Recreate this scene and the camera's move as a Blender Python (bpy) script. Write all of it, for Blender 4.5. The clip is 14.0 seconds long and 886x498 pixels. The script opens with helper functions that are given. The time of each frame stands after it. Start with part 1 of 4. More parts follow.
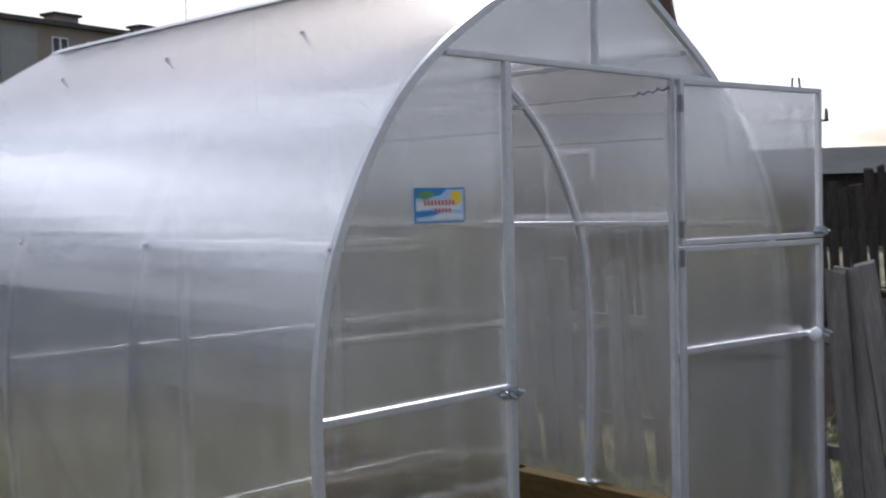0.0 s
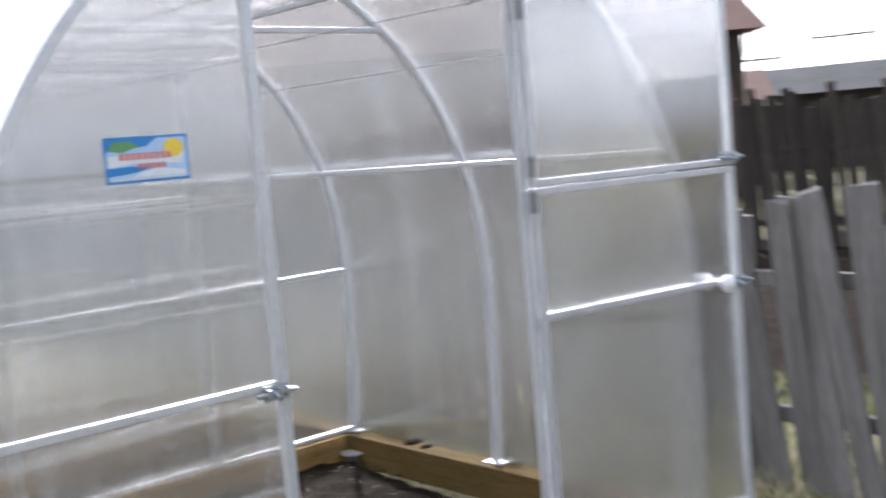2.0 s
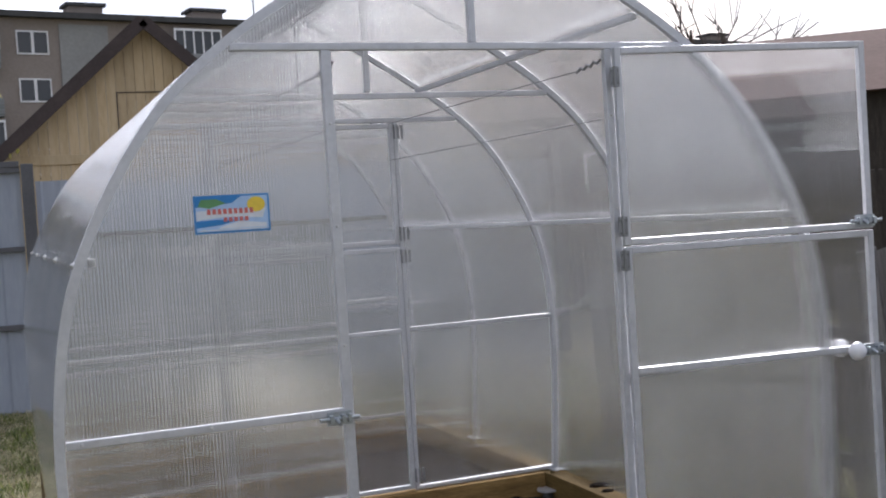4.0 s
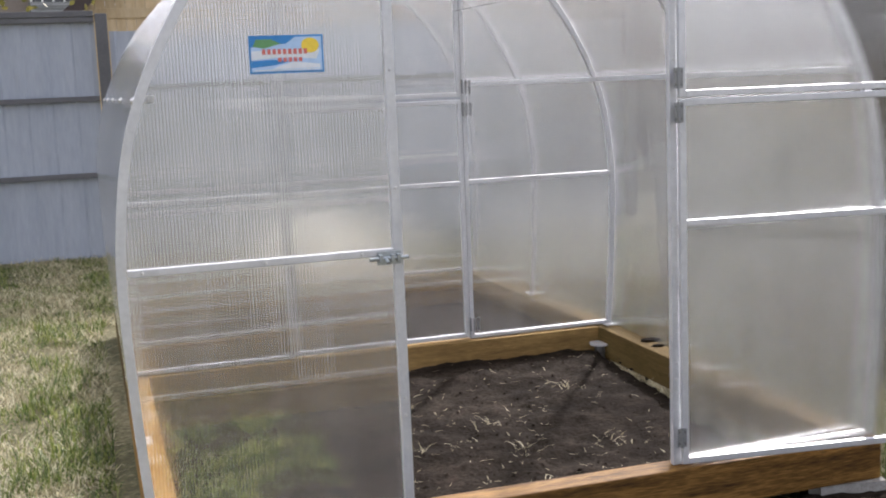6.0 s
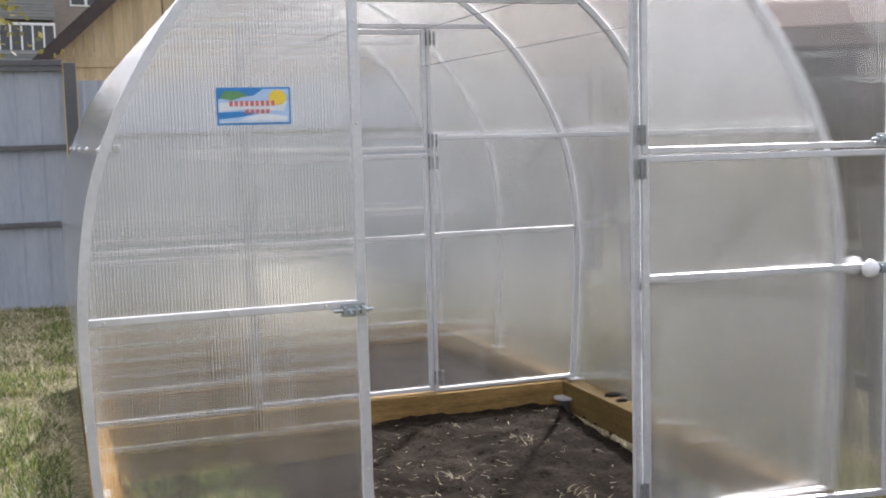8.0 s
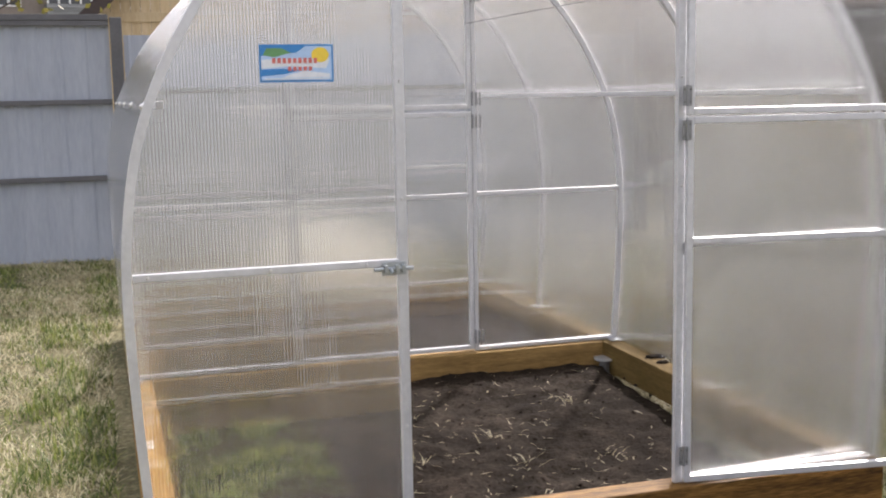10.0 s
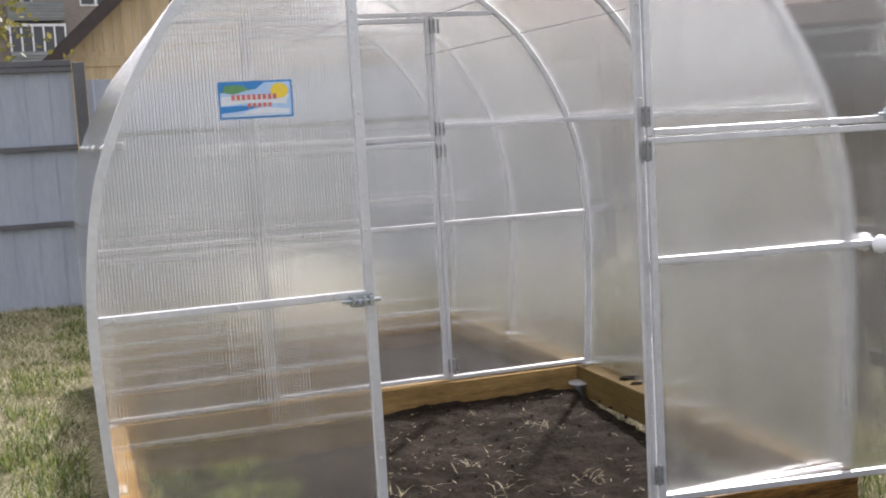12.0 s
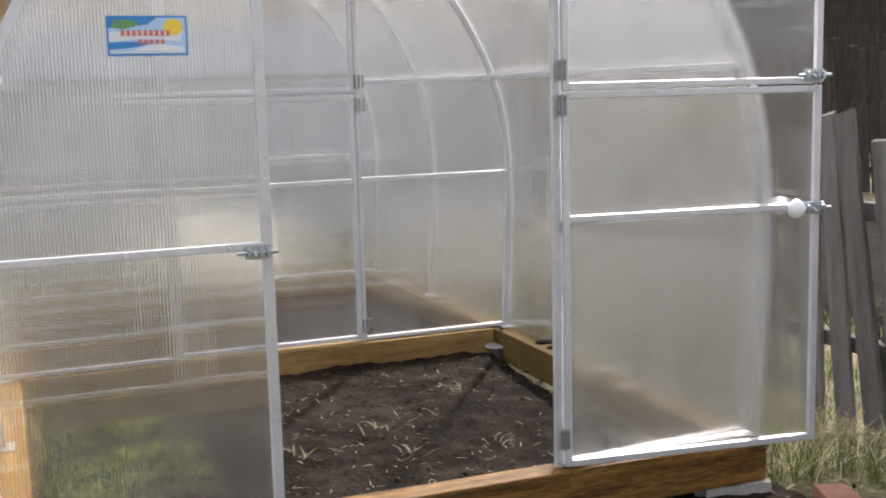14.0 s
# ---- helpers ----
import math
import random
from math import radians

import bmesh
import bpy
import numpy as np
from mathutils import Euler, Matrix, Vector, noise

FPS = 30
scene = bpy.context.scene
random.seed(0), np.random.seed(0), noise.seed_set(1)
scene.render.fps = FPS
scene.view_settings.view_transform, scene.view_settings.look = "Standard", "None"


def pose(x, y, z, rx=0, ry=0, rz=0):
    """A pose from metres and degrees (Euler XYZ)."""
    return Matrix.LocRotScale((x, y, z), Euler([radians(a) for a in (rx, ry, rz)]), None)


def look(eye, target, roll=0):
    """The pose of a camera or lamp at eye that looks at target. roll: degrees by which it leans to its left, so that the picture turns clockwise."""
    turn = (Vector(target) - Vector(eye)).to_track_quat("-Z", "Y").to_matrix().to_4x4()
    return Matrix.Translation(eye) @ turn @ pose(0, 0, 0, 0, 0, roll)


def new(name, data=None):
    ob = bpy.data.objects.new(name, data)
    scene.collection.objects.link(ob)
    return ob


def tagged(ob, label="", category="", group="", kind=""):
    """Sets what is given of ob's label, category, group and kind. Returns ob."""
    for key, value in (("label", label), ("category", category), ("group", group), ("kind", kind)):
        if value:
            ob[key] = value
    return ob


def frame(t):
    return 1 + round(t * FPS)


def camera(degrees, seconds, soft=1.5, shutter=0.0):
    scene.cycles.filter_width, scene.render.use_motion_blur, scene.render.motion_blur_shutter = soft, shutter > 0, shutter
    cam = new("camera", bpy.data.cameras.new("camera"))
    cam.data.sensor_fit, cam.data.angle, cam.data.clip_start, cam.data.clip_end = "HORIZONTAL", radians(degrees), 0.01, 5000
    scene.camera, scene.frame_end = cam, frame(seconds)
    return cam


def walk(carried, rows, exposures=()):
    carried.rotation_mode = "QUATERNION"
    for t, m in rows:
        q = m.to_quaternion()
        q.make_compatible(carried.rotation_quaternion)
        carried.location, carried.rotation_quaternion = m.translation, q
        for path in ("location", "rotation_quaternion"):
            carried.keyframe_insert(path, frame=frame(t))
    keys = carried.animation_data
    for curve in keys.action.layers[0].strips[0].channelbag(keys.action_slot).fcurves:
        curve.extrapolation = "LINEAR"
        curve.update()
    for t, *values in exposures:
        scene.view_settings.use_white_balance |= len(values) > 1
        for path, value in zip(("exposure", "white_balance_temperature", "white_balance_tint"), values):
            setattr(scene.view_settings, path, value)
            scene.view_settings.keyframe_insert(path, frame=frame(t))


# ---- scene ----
PATH = [
    (0, (-3.175, -2.435, 1.366), (-1.772, -1.013, 1.282), -1.3),
    (0.5, (-2.982, -2.46, 1.402), (-1.654, -0.965, 1.389), -3.1),
    (1, (-2.712, -2.534, 1.386), (-1.299, -1.122, 1.298), -5.8),
    (1.2, (-2.579, -2.5, 1.319), (-1.053, -1.224, 1.114), -3.6),
    (1.5, (-2.313, -2.326, 1.279), (-0.773, -1.083, 0.986), -2.3),
    (1.8, (-2.162, -2.385, 1.32), (-0.706, -1.031, 1.102), -5.6),
    (2, (-2.012, -2.426, 1.326), (-0.697, -0.93, 1.144), -4.9),
    (2.2, (-1.828, -2.488, 1.306), (-0.743, -0.814, 1.152), -3.8),
    (4.3, (-1.38, -3.216, 1.315), (-0.689, -1.34, 1.262), -3.2),
    (4.5, (-1.373, -3.228, 1.311), (-0.721, -1.337, 1.258), -2.9),
    (5, (-1.359, -3.228, 1.272), (-0.756, -1.334, 1.055), -2.7),
    (5.5, (-1.348, -3.237, 1.261), (-0.755, -1.345, 1.001), -2.4),
    (6, (-1.343, -3.245, 1.253), (-0.751, -1.358, 0.961), -2.4),
    (6.5, (-1.339, -3.253, 1.251), (-0.754, -1.361, 0.967), -2.5),
    (7, (-1.337, -3.26, 1.255), (-0.694, -1.378, 1.044), -2.0),
    (7.5, (-1.339, -3.259, 1.253), (-0.677, -1.382, 1.053), -1.6),
    (10, (-1.332, -3.251, 1.259), (-0.754, -1.356, 0.985), -1.1),
    (10.5, (-1.322, -3.235, 1.249), (-0.731, -1.358, 0.896), -1.4),
    (11, (-1.327, -3.234, 1.241), (-0.716, -1.369, 0.856), -1.7),
    (11.5, (-1.324, -3.246, 1.248), (-0.715, -1.365, 0.948), -2.2),
    (12, (-1.31, -3.267, 1.25), (-0.685, -1.38, 1.031), -3.3),
    (12.5, (-1.29, -3.266, 1.24), (-0.659, -1.38, 1.034), -4.4),
    (13, (-1.306, -3.26, 1.246), (-0.632, -1.386, 1.067), -0.8),
    (13.5, (-1.248, -3.266, 1.222), (-0.563, -1.401, 0.985), -0.7),
    (14, (-1.172, -3.172, 1.193), (-0.447, -1.33, 0.909), -1.5),
]
cam = camera(43.2, 14.0, soft=2.0, shutter=0.3)
walk(cam, [(t, look(e, g, r)) for t, e, g, r in PATH],
     [(0.0, -0.32, 5800, 15), (0.5, -0.42, 5800, 15), (1.2, -0.75, 5800, 15), (1.5, 0.4, 5900, 15), (2.0, 0.8, 5900, 15), (4.5, 0.0, 6050, 17), (6.0, 0.72, 6250, 17), (7.5, 0.72, 6250, 16), (10.5, 0.8, 6600, 18), (11.5, 0.78, 6500, 17), (12.5, 0.68, 6350, 16), (14.0, 0.7, 6500, 16)])

# ---- world, sun ----
SUN_AZ, SUN_EL = 38.0, 32.5          # azimuth from +y towards +x, elevation
world = bpy.data.worlds.new("world")
scene.world = world
world.use_nodes = True
wn = world.node_tree.nodes
wl = world.node_tree.links
wn.clear()
w_out = wn.new("ShaderNodeOutputWorld")
w_bg = wn.new("ShaderNodeBackground")
w_sky = wn.new("ShaderNodeTexSky")
w_sky.sky_type = "NISHITA"
w_sky.sun_disc = False
w_sky.sun_elevation = radians(SUN_EL)
w_sky.sun_rotation = radians(SUN_AZ)
w_sky.dust_density = 2.0
w_sky.ozone_density = 1.0
# broken bright cloud over the blue
w_tc = wn.new("ShaderNodeTexCoord")
w_map = wn.new("ShaderNodeMapping")
w_map.inputs["Scale"].default_value = (1.0, 1.0, 3.0)
w_noise = wn.new("ShaderNodeTexNoise")
w_noise.inputs["Scale"].default_value = 1.9
w_noise.inputs["Detail"].default_value = 6.0
w_ramp = wn.new("ShaderNodeValToRGB")
w_ramp.color_ramp.elements[0].position = 0.40
w_ramp.color_ramp.elements[1].position = 0.58
w_mix = wn.new("ShaderNodeMix")
w_mix.data_type = "RGBA"
w_map.inputs["Location"].default_value = (0.4, 0.2, 0.0)
# cloud is brighter towards the sun
w_dot = wn.new("ShaderNodeVectorMath")
w_dot.operation = "DOT_PRODUCT"
w_dot.inputs[1].default_value = (math.sin(radians(SUN_AZ)) * math.cos(radians(SUN_EL)), math.cos(radians(SUN_AZ)) * math.cos(radians(SUN_EL)), math.sin(radians(SUN_EL)))
w_glow = wn.new("ShaderNodeValToRGB")
for el, (p, v) in zip((w_glow.color_ramp.elements[0], w_glow.color_ramp.elements[1], w_glow.color_ramp.elements.new(0.75)), ((0.2, 9.0), (1.0, 75.0), (0.75, 28.0))):
    el.position = p
    el.color = (v, v * 1.008, v * 1.03, 1)
wl.new(w_tc.outputs["Generated"], w_dot.inputs[0])
wl.new(w_dot.outputs["Value"], w_glow.inputs["Fac"])
wl.new(w_glow.outputs["Color"], w_mix.inputs[7])
wl.new(w_tc.outputs["Generated"], w_map.inputs["Vector"])
wl.new(w_map.outputs["Vector"], w_noise.inputs["Vector"])
wl.new(w_noise.outputs["Fac"], w_ramp.inputs["Fac"])
wl.new(w_ramp.outputs["Color"], w_mix.inputs[0])
wl.new(w_sky.outputs["Color"], w_mix.inputs[6])
wl.new(w_mix.outputs[2], w_bg.inputs["Color"])
w_bg.inputs["Strength"].default_value = 0.10
wl.new(w_bg.outputs["Background"], w_out.inputs["Surface"])

sun = new("sun", bpy.data.lights.new("sun", "SUN"))
sun.data.energy = 4.2
sun.data.angle = radians(2.5)
sun.data.color = (1.0, 0.965, 0.90)
sd = Vector((math.sin(radians(SUN_AZ)) * math.cos(radians(SUN_EL)),
             math.cos(radians(SUN_AZ)) * math.cos(radians(SUN_EL)), math.sin(radians(SUN_EL))))
sun.matrix_world = look(sd * 30, (0, 0, 0))


# ---- materials ----
def material(name):
    m = bpy.data.materials.new(name)
    m.use_nodes = True
    nt = m.node_tree
    nt.nodes.clear()
    out = nt.nodes.new("ShaderNodeOutputMaterial")
    return m, nt, out


def coords(nt, scale, obj=True):
    tc = nt.nodes.new("ShaderNodeTexCoord")
    mp = nt.nodes.new("ShaderNodeMapping")
    mp.inputs["Scale"].default_value = scale
    if obj:
        nt.links.new(tc.outputs["Object"], mp.inputs["Vector"])
    else:
        geo = nt.nodes.new("ShaderNodeNewGeometry")
        nt.links.new(geo.outputs["Position"], mp.inputs["Vector"])
    return mp.outputs["Vector"]


def noise_tex(nt, vec, scale, detail=4.0, rough=0.55):
    n = nt.nodes.new("ShaderNodeTexNoise")
    n.inputs["Scale"].default_value = scale
    n.inputs["Detail"].default_value = detail
    n.inputs["Roughness"].default_value = rough
    nt.links.new(vec, n.inputs["Vector"])
    return n.outputs["Fac"]


def ramp(nt, fac, stops):
    r = nt.nodes.new("ShaderNodeValToRGB")
    e = r.color_ramp.elements
    while len(e) < len(stops):
        e.new(0.5)
    for el, (p, c) in zip(e, stops):
        el.position = p
        el.color = (*c, 1)
    nt.links.new(fac, r.inputs["Fac"])
    return r.outputs["Color"]


def mixc(nt, fac, a, b, mode="MIX"):
    m = nt.nodes.new("ShaderNodeMix")
    m.data_type = "RGBA"
    m.blend_type = mode
    for sock, v in ((0, fac), (6, a), (7, b)):
        if isinstance(v, (int, float)):
            m.inputs[sock].default_value = v
        elif isinstance(v, tuple):
            m.inputs[sock].default_value = (*v, 1)
        else:
            nt.links.new(v, m.inputs[sock])
    return m.outputs[2]


def bump(nt, height, strength, dist=0.01):
    b = nt.nodes.new("ShaderNodeBump")
    b.inputs["Strength"].default_value = strength
    b.inputs["Distance"].default_value = dist
    nt.links.new(height, b.inputs["Height"])
    return b.outputs["Normal"]


def surface(name, stops, scale=(1, 1, 1), coarse=3.0, fine=40.0, rough=0.8, metal=0.0, bumpy=0.3, dist=0.004,
            world_space=False, vary=0.0, mixf=0.45, spec=0.5):
    """A plain rough surface: colour by two scales of noise, relief from the finer."""
    m, nt, out = material(name)
    vec = coords(nt, scale, not world_space)
    a = noise_tex(nt, vec, coarse, 5)
    b = noise_tex(nt, vec, fine, 4)
    f = mixc(nt, mixf, a, b)
    col = ramp(nt, f, stops)
    if vary:
        oi = nt.nodes.new("ShaderNodeObjectInfo")
        col = mixc(nt, vary, col, ramp(nt, oi.outputs["Random"], [(0.0, (0.25, 0.25, 0.25)), (1.0, (1.0, 1.0, 1.0))]), "MULTIPLY")
    p = nt.nodes.new("ShaderNodeBsdfPrincipled")
    nt.links.new(col, p.inputs["Base Color"])
    p.inputs["Roughness"].default_value = rough
    p.inputs["Metallic"].default_value = metal
    p.inputs["Specular IOR Level"].default_value = spec
    if bumpy:
        nt.links.new(bump(nt, f, bumpy, dist), p.inputs["Normal"])
    nt.links.new(p.outputs["BSDF"], out.inputs["Surface"])
    return m


def polycarbonate(name, axis, clear=0.55, veil=0.13, ior=1.3, rough=0.012, gloss=1.4, ribs=0.8, dark=0.86):
    """Twin-wall sheet, one face of it: clear, scattering and milky shares, ribs along the sheet, gloss."""
    m, nt, out = material(name)
    sc = {"x": (1, 0, 0), "y": (0, 1, 0)}[axis]
    vec = coords(nt, sc)
    wv = nt.nodes.new("ShaderNodeTexWave")
    wv.wave_type = "BANDS"
    wv.bands_direction = axis.upper()
    wv.inputs["Scale"].default_value = 32.5
    wv.inputs["Distortion"].default_value = 0.0
    nt.links.new(vec, wv.inputs["Vector"])
    rib = wv.outputs["Fac"]
    vec2 = coords(nt, (1, 1, 1))
    dirt = noise_tex(nt, vec2, 2.2, 5, 0.6)
    vec3 = coords(nt, (14, 14, 0.7) if axis == "x" else (0.5, 20, 0.5))
    streak = ramp(nt, noise_tex(nt, vec3, 1.5, 4, 0.6), [(0.42, (0, 0, 0)), (0.68, (1, 1, 1))])
    clearer = nt.nodes.new("ShaderNodeBsdfTransparent")
    clearer.inputs["Color"].default_value = (0.985, 0.99, 0.99, 1)
    refr = nt.nodes.new("ShaderNodeBsdfRefraction")
    refr.inputs["IOR"].default_value = ior
    refr.inputs["Roughness"].default_value = rough
    refr.inputs["Color"].default_value = (0.985, 0.99, 0.99, 1)
    nrm = bump(nt, rib, ribs, 0.002)
    nt.links.new(nrm, refr.inputs["Normal"])
    # the thin rib walls take a little light
    wall = ramp(nt, rib, [(0.0, (dark, dark, dark)), (0.28, (0.985, 0.99, 0.99))])
    nt.links.new(wall, clearer.inputs["Color"])
    nt.links.new(wall, refr.inputs["Color"])
    m1 = nt.nodes.new("ShaderNodeMixShader")
    m1.inputs[0].default_value = 1 - clear
    nt.links.new(clearer.outputs[0], m1.inputs[1])
    nt.links.new(refr.outputs[0], m1.inputs[2])
    tl = nt.nodes.new("ShaderNodeBsdfTranslucent")
    tl.inputs["Color"].default_value = (0.95, 0.96, 0.97, 1)
    df = nt.nodes.new("ShaderNodeBsdfDiffuse")
    df.inputs["Color"].default_value = (0.93, 0.94, 0.95, 1)
    m2 = nt.nodes.new("ShaderNodeMixShader")
    m2.inputs[0].default_value = 0.15
    nt.links.new(tl.outputs[0], m2.inputs[1])
    nt.links.new(df.outputs[0], m2.inputs[2])
    # milky share: condensation streaks and dust over an even veil
    mt = nt.nodes.new("ShaderNodeMath")
    mt.operation = "MULTIPLY_ADD"
    mt.inputs[1].default_value = veil * 0.9
    mt.inputs[2].default_value = veil * 0.35
    both = mixc(nt, 0.5, dirt, streak)
    nt.links.new(both, mt.inputs[0])
    rb = nt.nodes.new("ShaderNodeMath")
    rb.operation = "MULTIPLY_ADD"
    rb.inputs[1].default_value = 0.9
    rb.inputs[2].default_value = 0.55
    nt.links.new(rib, rb.inputs[0])
    mr = nt.nodes.new("ShaderNodeMath")
    mr.operation = "MULTIPLY"
    nt.links.new(mt.outputs[0], mr.inputs[0])
    nt.links.new(rb.outputs[0], mr.inputs[1])
    m3 = nt.nodes.new("ShaderNodeMixShader")
    nt.links.new(mr.outputs[0], m3.inputs[0])
    nt.links.new(m1.outputs[0], m3.inputs[1])
    nt.links.new(m2.outputs[0], m3.inputs[2])
    gl = nt.nodes.new("ShaderNodeBsdfGlossy")
    gl.inputs["Roughness"].default_value = 0.09
    gl.inputs["Color"].default_value = (0.9, 0.9, 0.9, 1)
    nt.links.new(bump(nt, rib, 0.3, 0.002), gl.inputs["Normal"])
    fr = nt.nodes.new("ShaderNodeFresnel")
    fr.inputs["IOR"].default_value = 1.45
    fm = nt.nodes.new("ShaderNodeMath")
    fm.operation = "MULTIPLY"
    fm.inputs[1].default_value = gloss
    fm.use_clamp = True
    nt.links.new(fr.outputs[0], fm.inputs[0])
    top = nt.nodes.new("ShaderNodeMath")
    top.operation = "MINIMUM"
    top.inputs[1].default_value = 0.65
    nt.links.new(fm.outputs[0], top.inputs[0])
    m4 = nt.nodes.new("ShaderNodeMixShader")
    nt.links.new(top.outputs[0], m4.inputs[0])
    nt.links.new(m3.outputs[0], m4.inputs[1])
    nt.links.new(gl.outputs[0], m4.inputs[2])
    nt.links.new(m4.outputs[0], out.inputs["Surface"])
    return m


PC_X = polycarbonate("polycarbonate_inner", "x", clear=0.58, veil=0.025)
PC_FRONT = polycarbonate("polycarbonate_front", "x", clear=0.48, veil=0.014, ribs=0.28, dark=0.80, gloss=1.3)
PC_Y = polycarbonate("polycarbonate_cover", "y", clear=0.80, veil=0.055, ior=1.2, ribs=0.5, gloss=2.9)
ZINC = surface("galvanised_steel", [(0.3, (0.46, 0.47, 0.49)), (0.7, (0.62, 0.63, 0.65))], coarse=6, fine=60, rough=0.4, metal=0.4, bumpy=0.05)
WIRE = surface("dull_wire", [(0.3, (0.25, 0.25, 0.26)), (0.7, (0.38, 0.38, 0.39))], coarse=30, fine=200, rough=0.75, metal=0.2, bumpy=0.0, spec=0.2)
BOLT = surface("bright_zinc", [(0.3, (0.5, 0.5, 0.5)), (0.7, (0.75, 0.75, 0.74))], coarse=30, fine=200, rough=0.3, metal=0.9, bumpy=0.05)
HINGE = surface("dull_hinge_steel", [(0.3, (0.20, 0.205, 0.21)), (0.7, (0.32, 0.325, 0.33))], coarse=30, fine=200, rough=0.5, metal=0.6, bumpy=0.0)
LATCH = surface("blued_zinc", [(0.3, (0.26, 0.29, 0.31)), (0.7, (0.46, 0.50, 0.53))], coarse=30, fine=200, rough=0.35, metal=0.85, bumpy=0.05)
DARKSTEEL = surface("dark_screw", [(0.3, (0.1, 0.1, 0.1)), (0.7, (0.2, 0.2, 0.2))], coarse=30, fine=200, rough=0.5, metal=0.7, bumpy=0.0)
TIMBER_X = surface("planed_pine_x", [(0.28, (0.085, 0.05, 0.018)), (0.48, (0.20, 0.125, 0.046)), (0.7, (0.34, 0.22, 0.086))], scale=(1.5, 14, 14), coarse=2.0, fine=14, rough=0.85, bumpy=0.3, spec=0.12)
# Front beam: dark stains, and the shade on its face put into the colour.
TIMBER_FRONT = surface("stained_shaded_pine", [(0.32, (0.030, 0.015, 0.005)), (0.48, (0.12, 0.06, 0.014)), (0.66, (0.30, 0.16, 0.042))], scale=(1.5, 14, 14), coarse=2.0, fine=14, rough=0.75, bumpy=0.3, spec=0.2)
# One pine twice: shade is in the first colour, sunlight in the second.
TIMBER_Y = surface("planed_pine_y_shaded", [(0.25, (0.055, 0.036, 0.012)), (0.5, (0.11, 0.073, 0.025)), (0.75, (0.17, 0.115, 0.042))], scale=(14, 1.5, 14), coarse=2.0, fine=14, rough=0.9, bumpy=0.3, spec=0.08)
TIMBER_SUN = surface("planed_pine_y_sunlit", [(0.25, (0.13, 0.065, 0.016)), (0.5, (0.25, 0.14, 0.036)), (0.75, (0.36, 0.215, 0.062))], scale=(14, 1.5, 14), coarse=2.0, fine=14, rough=0.85, bumpy=0.3, spec=0.12)
SOIL = surface("dark_soil", [(0.3, (0.007, 0.005, 0.004)), (0.5, (0.018, 0.0135, 0.010)), (0.72, (0.048, 0.037, 0.029))], coarse=5, fine=55, rough=1.0, bumpy=0.9, dist=0.02, world_space=True, spec=0.04)
STRAW = surface("dry_straw", [(0.3, (0.30, 0.25, 0.13)), (0.7, (0.55, 0.48, 0.30))], coarse=3, fine=30, rough=0.8, bumpy=0, world_space=True)
PICKET = surface("weathered_board", [(0.25, (0.075, 0.069, 0.064)), (0.5, (0.165, 0.157, 0.15)), (0.75, (0.28, 0.267, 0.255))], scale=(12, 12, 1.0), coarse=2.0, fine=12, rough=0.9, bumpy=0.5, vary=0.5, spec=0.12)
OLDWOOD = surface("old_dark_wood", [(0.25, (0.03, 0.026, 0.022)), (0.5, (0.07, 0.06, 0.05)), (0.75, (0.13, 0.11, 0.09))], scale=(8, 8, 1.0), coarse=2.0, fine=12, rough=0.9, bumpy=0.4, vary=0.4, spec=0.12)
POLE = surface("pole_wood", [(0.3, (0.07, 0.04, 0.03)), (0.7, (0.17, 0.11, 0.085))], scale=(6, 6, 0.6), coarse=2.0, fine=12, rough=0.9, bumpy=0.4)
FENCEMETAL = surface("painted_sheet_metal", [(0.3, (0.27, 0.30, 0.35)), (0.7, (0.36, 0.39, 0.44))], scale=(3, 3, 0.6), coarse=2.0, fine=12, rough=0.5, bumpy=0.05)
FENCEFRAME = surface("dark_painted_steel", [(0.3, (0.07, 0.07, 0.075)), (0.7, (0.12, 0.12, 0.125))], coarse=4, fine=40, rough=0.6, bumpy=0.1)
SHEDBOARD = surface("pine_cladding", [(0.3, (0.46, 0.33, 0.18)), (0.5, (0.58, 0.44, 0.26)), (0.75, (0.66, 0.53, 0.34))], scale=(6, 6, 0.8), coarse=1.5, fine=9, rough=0.75, bumpy=0.15, vary=0.3)
SHEDROOF = surface("brown_roof_metal", [(0.3, (0.05, 0.04, 0.038)), (0.7, (0.09, 0.07, 0.065))], coarse=3, fine=30, rough=0.6, bumpy=0.1, spec=0.12)
PANELWALL = surface("brown_render_wall", [(0.3, (0.21, 0.175, 0.15)), (0.7, (0.30, 0.26, 0.23))], coarse=0.4, fine=6, rough=0.9, bumpy=0.1)
GREYWALL = surface("grey_panel_wall", [(0.3, (0.23, 0.23, 0.22)), (0.7, (0.32, 0.32, 0.31))], coarse=0.4, fine=6, rough=0.9, bumpy=0.1)
ROOFDARK = surface("bitumen_roof", [(0.3, (0.05, 0.05, 0.05)), (0.7, (0.1, 0.1, 0.1))], coarse=1, fine=10, rough=0.9, bumpy=0.1, spec=0.12)
FRAMEWHITE = surface("white_window_frame", [(0.3, (0.68, 0.68, 0.68)), (0.7, (0.8, 0.8, 0.8))], coarse=2, fine=20, rough=0.5, bumpy=0.0)
BALCONY = surface("balcony_sheet", [(0.3, (0.20, 0.21, 0.21)), (0.7, (0.36, 0.37, 0.37))], scale=(1, 1, 6), coarse=1, fine=6, rough=0.7, bumpy=0.1, vary=0.4)
